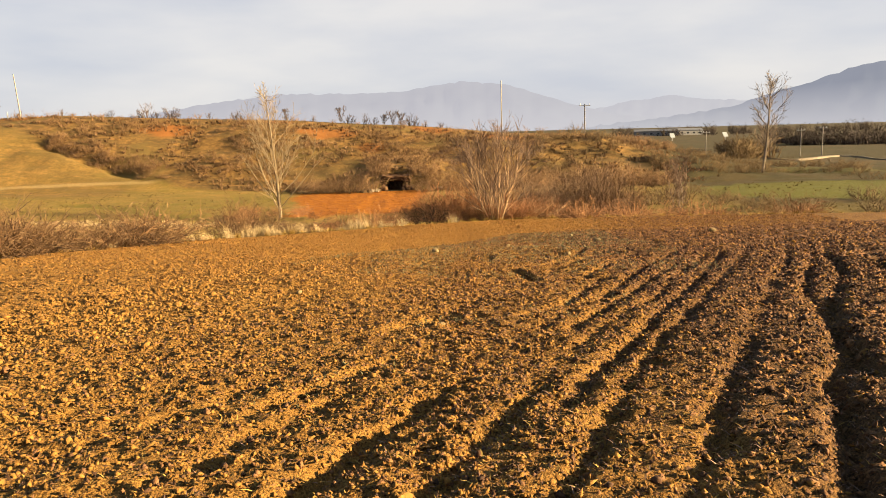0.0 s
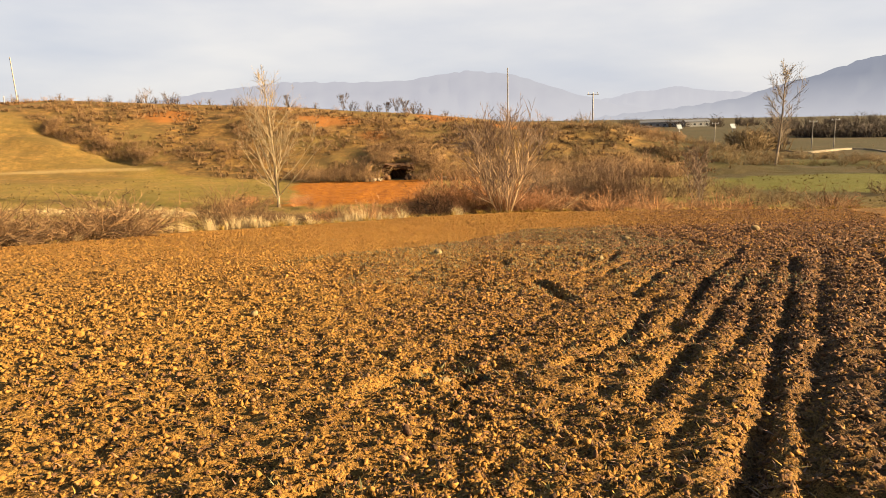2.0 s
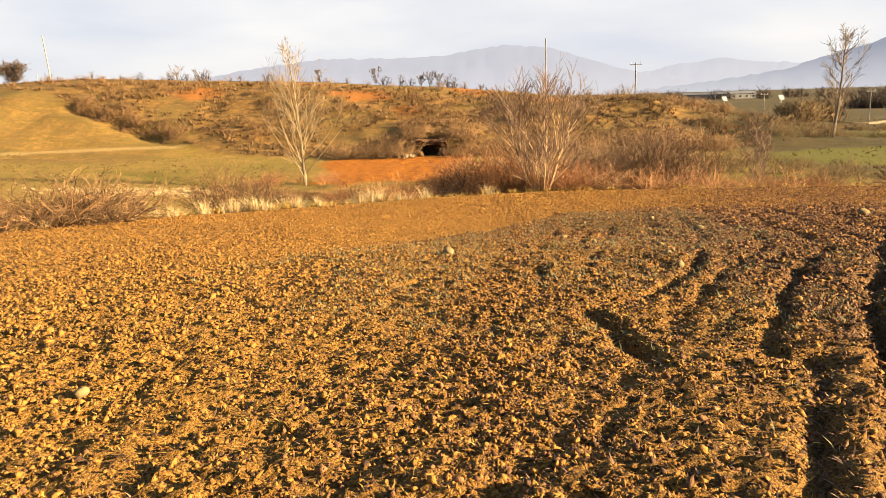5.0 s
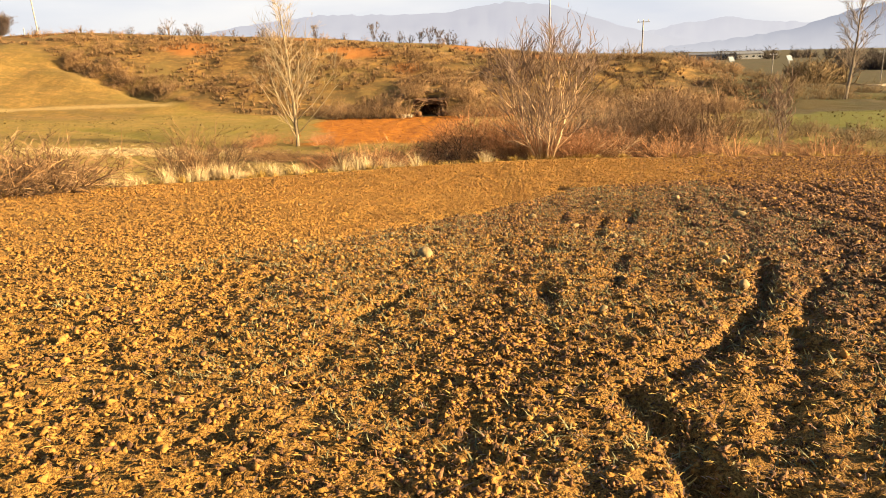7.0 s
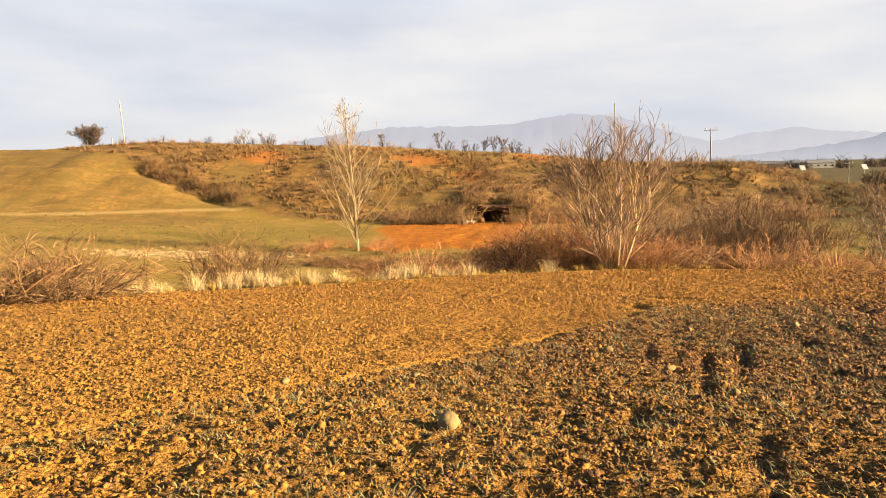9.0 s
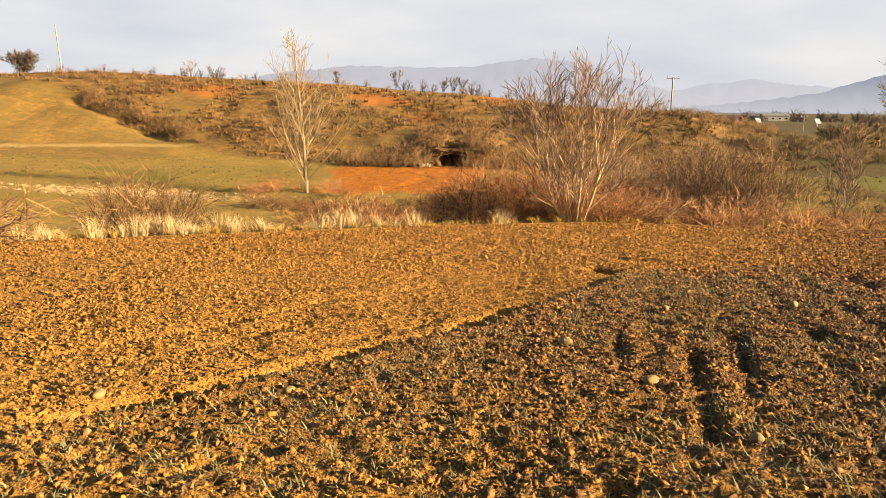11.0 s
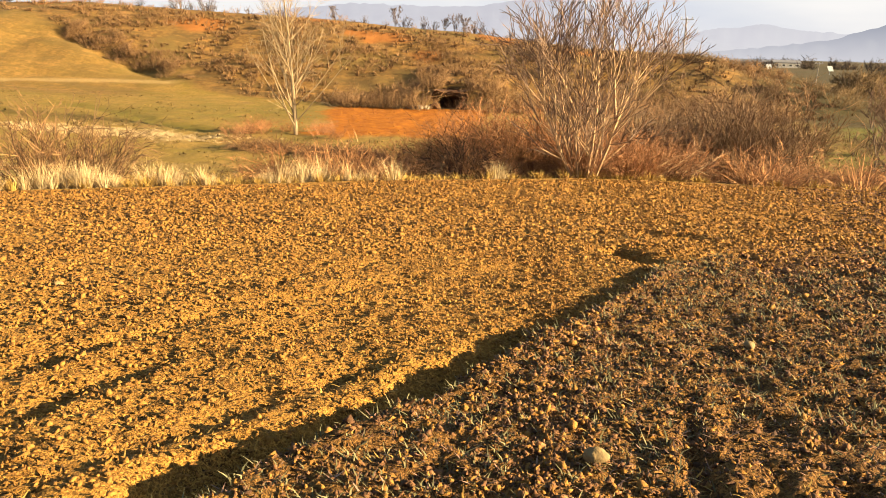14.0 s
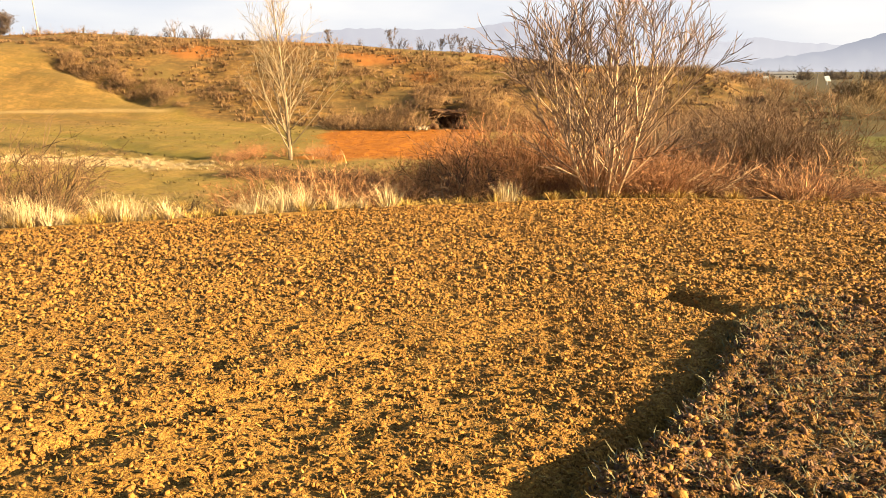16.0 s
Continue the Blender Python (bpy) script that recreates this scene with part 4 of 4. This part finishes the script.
clods(34000, 6.4, 16, 8, 27, 0.022, 0.056, "outer_soil_grains", GRAINS, 1.6, 0.95)


def blade_tuft(n, h, spread, w, seed, bend=0.35):
    random.seed(seed)
    t = Soup()
    for _ in range(n):
        a, o = rnd(0, 6.28), rnd(0, 1)
        p = Vector((math.cos(a) * o * spread * 0.4, math.sin(a) * o * spread * 0.4, -0.02))
        d = Vector((math.cos(a) * o * spread, math.sin(a) * o * spread, h * rnd(0.5, 1.0)))
        t.blade(p, d, w, Vector((rnd(-1, 1), rnd(-1, 1), -0.3)) * bend * h * rnd(0.2, 1))
    return tris(t)


def tufts(name, protos, x, y, lo, hi, mat, label, category):
    p, s = on_ground(x, y)
    n = len(x)
    sz = rng.uniform(lo, hi, (n, 1)) * np.ones((n, 3)) * rng.uniform(0.8, 1.2, (n, 3))
    return scatter(name, protos, rng.integers(0, len(protos), n), p, rng.uniform(0, 6.28, n), sz, mat, label, category)


# straw litter and green shoots on the field
def litter(name, n, x0, x1, y0, y1, mat, label, w, h, damp):
    u = rng.uniform(-1, 1, n)
    x, y = 0.5 * (x0 + x1) + 0.5 * (x1 - x0) * np.sign(u) * np.abs(u) ** 1.45, y0 + (y1 - y0) * rng.random(n)
    st = side(x, y, STEP)
    wet_shade = rng.random(n) < damp_side(x, y) * damp_shade(x, y) * 0.85
    keep = (wet_shade == damp) & (side(x, y, EDGE) < -0.3) & (furrow(x, y) < 0.75) & ((st < -0.02) | (st > 0.17) | (rng.random(n) < 0.2))
    tufts(name, [blade_tuft(1, h, 0.10, w, 200 + k, 0.9) for k in range(9)], x[keep], y[keep], 0.3, 0.85, mat, label, "straw")


litter("straw_litter", 230000, -5.5, 6.5, 2.0, 28, STRAW, "fine dry straw litter over the ochre soil", 0.0062, 0.045, False)
litter("damp_litter", 230000, -5.5, 6.5, 2.0, 27, DAMP_STRAW, "damp brown straw litter in the ploughed soil", 0.0062, 0.045, True)
litter("far_litter", 34000, -14, 14, 27, 37, STRAW, "fine dry straw litter over the ochre soil", 0.011, 0.06, False)
n = 46000
x, y = rng.uniform(-3.5, 4.5, n), 27.5 - 16 * rng.random(n) ** 1.5
keep = (side(x, y, STEP) < 0.12) & (vnoise(x * 0.8, y * 0.8, 31) > 0.60 - 0.45 * smooth(12, 18, y))
x, y = x[keep], y[keep]
for line, depth, width in HOLLOWS[:1] + HOLLOWS[3:12]:
    t = rng.uniform(0, 1, 90)
    knots = np.linspace(0, 1, len(line))
    x = np.concatenate([x, np.interp(t, knots, [p[0] for p in line]) + rng.normal(0, 0.13, 90)])
    y = np.concatenate([y, np.interp(t, knots, [p[1] for p in line]) + rng.normal(0, 0.13, 90)])
tufts("crop_shoots", [blade_tuft(3, 0.07, 0.07, 0.0040, 40 + k, 0.7) for k in range(5)], x, y, 0.7, 1.5, SHOOT, "sparse grey-green crop shoots in the ploughed soil", "crop")

# dry grass along the field edge
m = 900
t = rng.uniform(0, 1, m)
ex = np.interp(t, np.linspace(0, 1, len(EDGE) - 4), [p[0] for p in EDGE[2:-2]])
ey = np.interp(ex, [p[0] for p in EDGE], [p[1] for p in EDGE])
off = rng.uniform(0.05, 1.6, m) ** 1.3
x, y = ex - off * 0.4, ey + off * 0.85
pale = vnoise(x * 1.1, y * 0.9, 33) * 0.7 + 0.3 * rng.random(m)
dense = np.where(x < -11, 0.74, np.where(x < -2.5, 0.56, 0.72))
k = pale > dense + 0.17
cx, cy = [], []
for at_x, half, count in ((-12.6, 0.5, 5), (-11.0, 0.35, 6), (-10.4, 0.3, 6), (-9.5, 0.45, 10), (-8.75, 0.4, 12), (-7.75, 0.2, 4), (-7.0, 0.25, 6), (-5.8, 0.4, 9), (-5.2, 0.3, 8), (-4.2, 0.25, 6), (-1.2, 0.25, 4)):
    gx = at_x + rng.normal(0, half * 0.6, count)
    cx += list(gx)
    cy += list(np.interp(gx, [p[0] for p in EDGE], [p[1] for p in EDGE]) + rng.uniform(0.1, 0.75, count))
gx, gy = np.concatenate([x[k], cx]), np.concatenate([y[k], cy])
tufts("pale_grass_tufts", [blade_tuft(70, 0.62, 0.32, 0.0042, 60 + j, 0.5) for j in range(6)], gx, gy, 0.3, 1.3, PALE_GRASS, "tall pale dry grass tufts along the field edge", "dry grass")
k = ~k & (rng.random(m) < 0.55)
tufts("low_dry_grass", [blade_tuft(36, 0.24, 0.25, 0.006, 70 + j) for j in range(4)], x[k], y[k], 0.7, 1.3, STRAW, "short straw-coloured grass along the field edge", "dry grass")
m = 1100
x = rng.uniform(-26, 18, m)
y = np.interp(x, [p[0] for p in EDGE], [p[1] for p in EDGE]) + rng.uniform(1, 22, m)
tufts("bank_grass", [blade_tuft(22, 0.20, 0.26, 0.009, 80 + j) for j in range(4)], x, y, 0.7, 1.6, STRAW, "rough dry grass on the bank below the field", "dry grass")
m = 500
x, y = rng.normal(-37, 6, m), rng.normal(71.5, 1.3, m)
tufts("straw_patch", [blade_tuft(20, 0.2, 0.4, 0.014, 90 + j) for j in range(3)], x, y, 0.8, 1.4, PALE_GRASS, "bleached grass patch in the meadow", "dry grass")


m = 4200
x, y = rng.uniform(-85, 48, m), rng.uniform(46, 108, m)
keep = ~((x > -29) & (x < -6) & (y > 76)) & (vnoise(x * 0.2, y * 0.2, 35) > 0.4)
tufts("meadow_tussocks", [blade_tuft(9, 0.22, 0.3, 0.025, 95 + j) for j in range(4)], x[keep], y[keep], 0.5, 1.5, MEADOW_STRAW, "dry tussocks scattered over the meadow", "dry grass")
m = 500
x, y = rng.uniform(-28, -7, m), rng.uniform(78, 108, m)
p, s_ = on_ground(x, y)
scatter("red_soil_clods", CRUMBS, rng.integers(0, 10, m), p, rng.uniform(0, 6.28, m), rng.uniform(0.05, 0.13, (m, 3)), RED_CLOD, "rust-red clods on the bare orange field", "clods", 0.8)


# scrub on the hillside
def scrub_proto(seed, stems, r, arch=0.0):
    random.seed(seed)
    a, b = shrub_mesh(stems, 1.0, 0.9, r, arch, 4, 1, 2)
    a.f += [tuple(k + len(a.v) for k in q) for q in b.f]
    a.v += b.v
    return tris(a)


SCRUBS = [scrub_proto(100 + k, 15, 0.021) for k in range(5)]
m = 1750
x, y = rng.uniform(-92, 34, m), 109 + 26 * rng.random(m) ** 1.25
keep = (vnoise(x * 0.13, y * 0.16, 41) > 0.53) & (side(x, y, SCRUB_LINE) > 0.6)
x, y = x[keep], y[keep]
p, s = on_ground(x, y)
n = len(x)
sz = (0.5 + 1.35 * rng.random((n, 1)) ** 2) * rng.uniform(0.8, 1.3, (n, 3)) * np.array([1.2, 1.2, 0.85])
scatter("hill_scrub", SCRUBS, rng.integers(0, 5, n), p, rng.uniform(0, 6.28, n), sz, SCRUB, "brown leafless scrub scattered over the hillside", "scrub")
# low tussocks and dead weeds between the bushes
m = 7000
x, y = rng.uniform(-105, 38, m), 109 + 29.5 * rng.random(m)
keep = (vnoise(x * 0.22, y * 0.3, 44) > 0.36) & (side(x, y, SCRUB_LINE) > 0.3)
tufts("hill_weeds", [blade_tuft(7, 0.55, 0.5, 0.05, 140 + j) for j in range(5)], x[keep], y[keep], 0.5, 1.5, SCRUB, "brown dead weeds and tussocks over the hillside", "dry grass")
# darker bushes along the gully that cuts the slope
m = 130
t = rng.uniform(0, 0.82, m)
x = np.interp(t, np.linspace(0, 1, len(GULLY)), [p[0] for p in GULLY])
y = np.interp(t, np.linspace(0, 1, len(GULLY)), [p[1] for p in GULLY])
off = rng.uniform(-0.2, 3.2, m) * (0.4 + vnoise(t * 7, t * 0, 61))
x, y = x + off * 0.35, y + off
p, s = on_ground(x, y)
sz = (0.9 + 1.3 * rng.random((m, 1))) * rng.uniform(0.8, 1.2, (m, 3))
scatter("gully_scrub", SCRUBS, rng.integers(0, 5, m), p, rng.uniform(0, 6.28, m), sz * 0.8, SCRUB, "brown scrub lining the gully on the slope", "scrub")
# low growth that breaks the skyline
m = 150
x, y = rng.uniform(-105, 26, m), rng.uniform(138, 143, m)
p, s = on_ground(x, y)
sz = (0.35 + 0.9 * rng.random((m, 1)) ** 2.5) * rng.uniform(0.8, 1.3, (m, 3)) * np.array([1.1, 1.1, 1.2])
scatter("ridge_scrub", SCRUBS, rng.integers(0, 5, m), p, rng.uniform(0, 6.28, m), sz, SCRUB, "small brown bushes along the ridge", "scrub")
# scrub along the hill foot
m = 170
x, y = rng.uniform(-30, 28, m), rng.uniform(106, 114, m)
clear = (np.abs(x + 13.5) > 2.9) | (y > 110.9)
x, y = x[clear], y[clear]
m = len(x)
p, s = on_ground(x, y)
sz = (1.3 + 1.6 * rng.random((m, 1))) * rng.uniform(0.8, 1.2, (m, 3))
scatter("foot_scrub", SCRUBS, rng.integers(0, 5, m), p, rng.uniform(0, 6.28, m), sz, SCRUB, "grey-brown scrub along the foot of the hill", "scrub")
m = 26
x = np.concatenate([rng.uniform(-20, -15.6, 8), rng.uniform(-11.6, -7, 8), rng.uniform(-17.5, -9.5, 10)])
y = np.concatenate([rng.uniform(108.4, 110, 16), rng.uniform(111.5, 113.5, 10)])
p, s = on_ground(x, y)
sz = (1.0 + 0.9 * rng.random((m, 1))) * rng.uniform(0.8, 1.2, (m, 3))
scatter("dugout_scrub", SCRUBS, rng.integers(0, 5, m), p, rng.uniform(0, 6.28, m), sz, SCRUB, "brown scrub growing round the dugout", "scrub")
# rough ground between hedge and hill on the open side
m = 900
x, y = rng.uniform(9, 75, m), rng.uniform(58, 150, m)
keep = (vnoise(x * 0.1, y * 0.12, 43) > 0.5) & (np.hypot((x - 50) / 24, (y - 96) / 14) > 0.95)
x, y = x[keep], y[keep]
p, s = on_ground(x, y)
n = len(x)
sz = (0.8 + 1.5 * rng.random((n, 1))) * rng.uniform(0.8, 1.2, (n, 3))
scatter("valley_scrub", SCRUBS, rng.integers(0, 5, n), p, rng.uniform(0, 6.28, n), sz, VALLEY_SCRUB, "scattered scrub on the valley floor", "scrub")


def bearing(az, dist, ex=0.3, ey=6.0):
    a = np.radians(az)
    return ex + dist * np.sin(a), ey + dist * np.cos(a)


def wood(name, n, az0, az1, d0, d1, lo, hi, mat, label):
    x, y = bearing(rng.uniform(az0, az1, n), rng.uniform(d0, d1, n))
    p, s = on_ground(x, y)
    sz = rng.uniform(lo, hi, (n, 1)) * rng.uniform(0.8, 1.2, (n, 3))
    scatter(name, WOODS, rng.integers(0, 3, n), p, rng.uniform(0, 6.28, n), sz, mat, label, "trees")


WOODS = [scrub_proto(120 + k, 16, 0.035) for k in range(3)]
wood("far_wood", 150, 21.5, 36, 300, 360, 4.5, 7, TREELINE, "dark bare wood on the far plain")
wood("far_hedge", 60, 14, 22.5, 232, 240, 1.0, 1.7, TREELINE, "dark hedge line across the plain")
wood("far_copse", 22, 18.5, 22, 190, 215, 4.0, 6.0, VALLEY_SCRUB, "brown bare copse on the plain")
wood("ridge_end_scrub", 46, 10.5, 15, 140, 160, 1.2, 2.4, SCRUB, "dark scrub at the end of the ridge")
wood("horizon_wood", 110, 10, 40, 600, 800, 5, 10, TREELINE, "distant woods on the plain")


# ---------------------------------------------------------------- buildings and panels on the plain
def panel_on_mast(az, dist):
    x, y = bearing(az, dist)
    top = new("panel_array")
    top.location = (x, y, zat(x, y))
    a, b = Soup(), Soup()
    a.tube([Vector((0, 0, -0.3)), Vector((0, 0, 1.5)), Vector((0, 0, 2.9))], [0.25, 0.22, 0.2], 8, True)
    tip = Euler((radians(58), 0, radians(24))).to_matrix()
    b.box((0, 0, 3.0), (3.2, 3.0, 0.2), tip)
    part("mast", a, METAL, top)
    board = part("panel", b, PANEL, top)
    for k in (-1, 1):
        r = Soup()
        r.box(tip @ Vector((k * 0.8, 0, -0.16)) + Vector((0, 0, 3.0)), (0.12, 2.9, 0.12), tip)
        part("rail", r, METAL, board)
    tagged(top, "pale tilted panel array on a mast", "panel array", "panel arrays")


panel_on_mast(14.7, 430)
panel_on_mast(18.5, 430)


def shed(az, dist, w, d, h, turn, label):
    x, y = bearing(az, dist)
    top = new("farm_building")
    top.matrix_basis = pose(x, y, zat(x, y), 0, 0, turn)
    wall, roof = Soup(), Soup()
    wall.box((0, 0, h / 2 - 0.2), (w, d, h + 0.4))
    part("wall", wall, PLASTER, top)
    k = h * 0.45
    for sgn in (-1, 1):
        roof.box((0, sgn * d * 0.27, h + k * 0.5 + 0.15), (w + 0.8, math.hypot(d * 0.56, k), 0.2), Euler((-sgn * math.atan2(k, d * 0.56), 0, 0)).to_matrix())
    part("roof", roof, ROOFING, top)
    n = max(2, int(w / 5))
    for j in range(n):
        o = Soup()
        o.box((-w / 2 + (j + 0.5) * w / n, -d / 2 - 0.02, h * 0.5), (w / n * 0.45, 0.12, h * 0.4))
        frame_ob = part("window", o, METAL, top)
        g = Soup()
        g.box((-w / 2 + (j + 0.5) * w / n, -d / 2 - 0.09, h * 0.5), (w / n * 0.38, 0.04, h * 0.33))
        part("pane", g, DARK_GLASS, frame_ob)
    tagged(top, label, "building", "farm buildings")


shed(13.3, 640, 34, 12, 4, -10, "long low white building on the plain")
shed(15.8, 660, 22, 10, 4, 8, "low white building on the plain")


def low_road():
    road = Soup()
    pts = [bearing(a, 192 + 10 * math.sin(a)) for a in np.linspace(20.5, 40, 24)]
    for (x0, y0), (x1, y1) in zip(pts[:-1], pts[1:]):
        b = len(road.v)
        for x, y in ((x0, y0), (x1, y1)):
            zz = zat(x, y)
            road.v += [Vector((x, y - 1.9, zz - 0.2)), Vector((x, y - 1.2, zz + 0.3)), Vector((x, y + 1.2, zz + 0.3)), Vector((x, y + 1.9, zz - 0.2))]
        road.f += [(b, b + 4, b + 5, b + 1), (b + 1, b + 5, b + 6, b + 2), (b + 2, b + 6, b + 7, b + 3)]
    tagged(part("road", road, RUBBLE), "pale gravel road on a low embankment", "road", kind="structure")


low_road()


# ---------------------------------------------------------------- dugout with rubble at the hill foot
def dugout(x, y):
    random.seed(51)
    top = new("dugout")
    top.location = (x, y, -7.3)

    def slab(name, c, size):
        bm = bmesh.new()
        bmesh.ops.create_cube(bm, size=1.0)
        bmesh.ops.subdivide_edges(bm, edges=bm.edges, cuts=5, use_grid_fill=True)
        for v in bm.verts:
            v.co = Vector((v.co.x * size[0], v.co.y * size[1], v.co.z * size[2])) + Vector(c)
            v.co += Vector((rnd(-1, 1), rnd(-1, 1), rnd(-1, 1))) * 0.25
        me = bpy.data.meshes.new(name)
        bm.to_mesh(me)
        bm.free()
        me.materials.append(EARTH)
        ob = new(name, me)
        ob.parent = top
    slab("roof_bank", (0, 2.4, 1.9), (4.4, 4.2, 0.6))
    slab("back_bank", (0, 4.6, 0.8), (4.4, 0.7, 2.8))
    slab("side_bank", (-1.9, 2.6, 0.6), (0.8, 4.0, 2.5))
    slab("side_bank", (1.9, 2.6, 0.6), (0.8, 4.0, 2.5))
    tagged(top, "dark dugout opening in an earth bank", "dugout")


dugout(-13.5, 109.0)


# ---------------------------------------------------------------- stones
def stone(x, y, r, mat=None, name="field_stone", label="pale rounded stone lying on the soil", group="stones on the field", flatten=0.62, up=0.35):
    bm = bmesh.new()
    bmesh.ops.create_icosphere(bm, subdivisions=3, radius=1.0)
    o = Vector((rnd(-50, 50), rnd(-50, 50), rnd(-50, 50)))
    for v in bm.verts:
        k = 1 + 0.32 * noise.noise(v.co * 0.9 + o) + 0.10 * noise.noise(v.co * 2.6 + o)
        v.co = Vector((v.co.x * 1.2, v.co.y * 0.9, v.co.z * flatten)) * k * r
    me = bpy.data.meshes.new(name)
    bm.to_mesh(me)
    bm.free()
    me.materials.append(mat or STONE)
    me.polygons.foreach_set("use_smooth", [True] * len(me.polygons))
    ob = new(name, me)
    ob.matrix_basis = pose(x, y, zat(x, y) + r * up, rnd(-15, 15), rnd(-15, 15), rnd(0, 180))
    return tagged(ob, label, "stone", group)


random.seed(61)
for x, y, r in ((-0.76, 16.0, 0.085), (3.58, 19.85, 0.10), (7.42, 22.0, 0.10), (0.41, 19.95, 0.05), (1.01, 18.75, 0.058), (3.12, 22.25, 0.055), (2.16, 15.47, 0.045),
                (2.16, 14.7, 0.05), (2.25, 16.56, 0.04), (0.91, 13.85, 0.036), (-4.3, 22.5, 0.04), (1.61, 21.97, 0.04), (-2.85, 17.86, 0.045), (-1.51, 18.0, 0.04),
                (1.42, 17.54, 0.04), (0.87, 23.6, 0.04), (2.26, 15.67, 0.035), (-0.1, 7.6, 0.035), (-2.4, 10.1, 0.04)):
    stone(x, y, r, flatten=0.8, up=0.5)
for _ in range(14):
    stone(-17.2 + rnd(-1.3, 1.1), 107.6 + rnd(-0.8, 0.8), rnd(0.25, 0.55), RUBBLE, "rubble_stone", "pale rubble stone beside the dugout", "rubble by the dugout")
for _ in range(7):
    stone(-5.4 + rnd(-1.8, 1.6), 108.6 + rnd(-0.8, 0.8), rnd(0.25, 0.5), RUBBLE, "rubble_stone", "pale rubble stone at the hill foot", "rubble by the dugout")
for dx, r in ((-1.75, 0.6), (-2.1, 0.45), (1.7, 0.65), (2.2, 0.5), (-1.4, 0.35), (1.35, 0.4)):
    stone(-13.5 + dx, 108.7 + rnd(-0.2, 0.3), r, EARTH, "earth_lump", "crumbled earth lump at the mouth of the dugout", "earth lumps at the dugout", 1.0, 0.5)
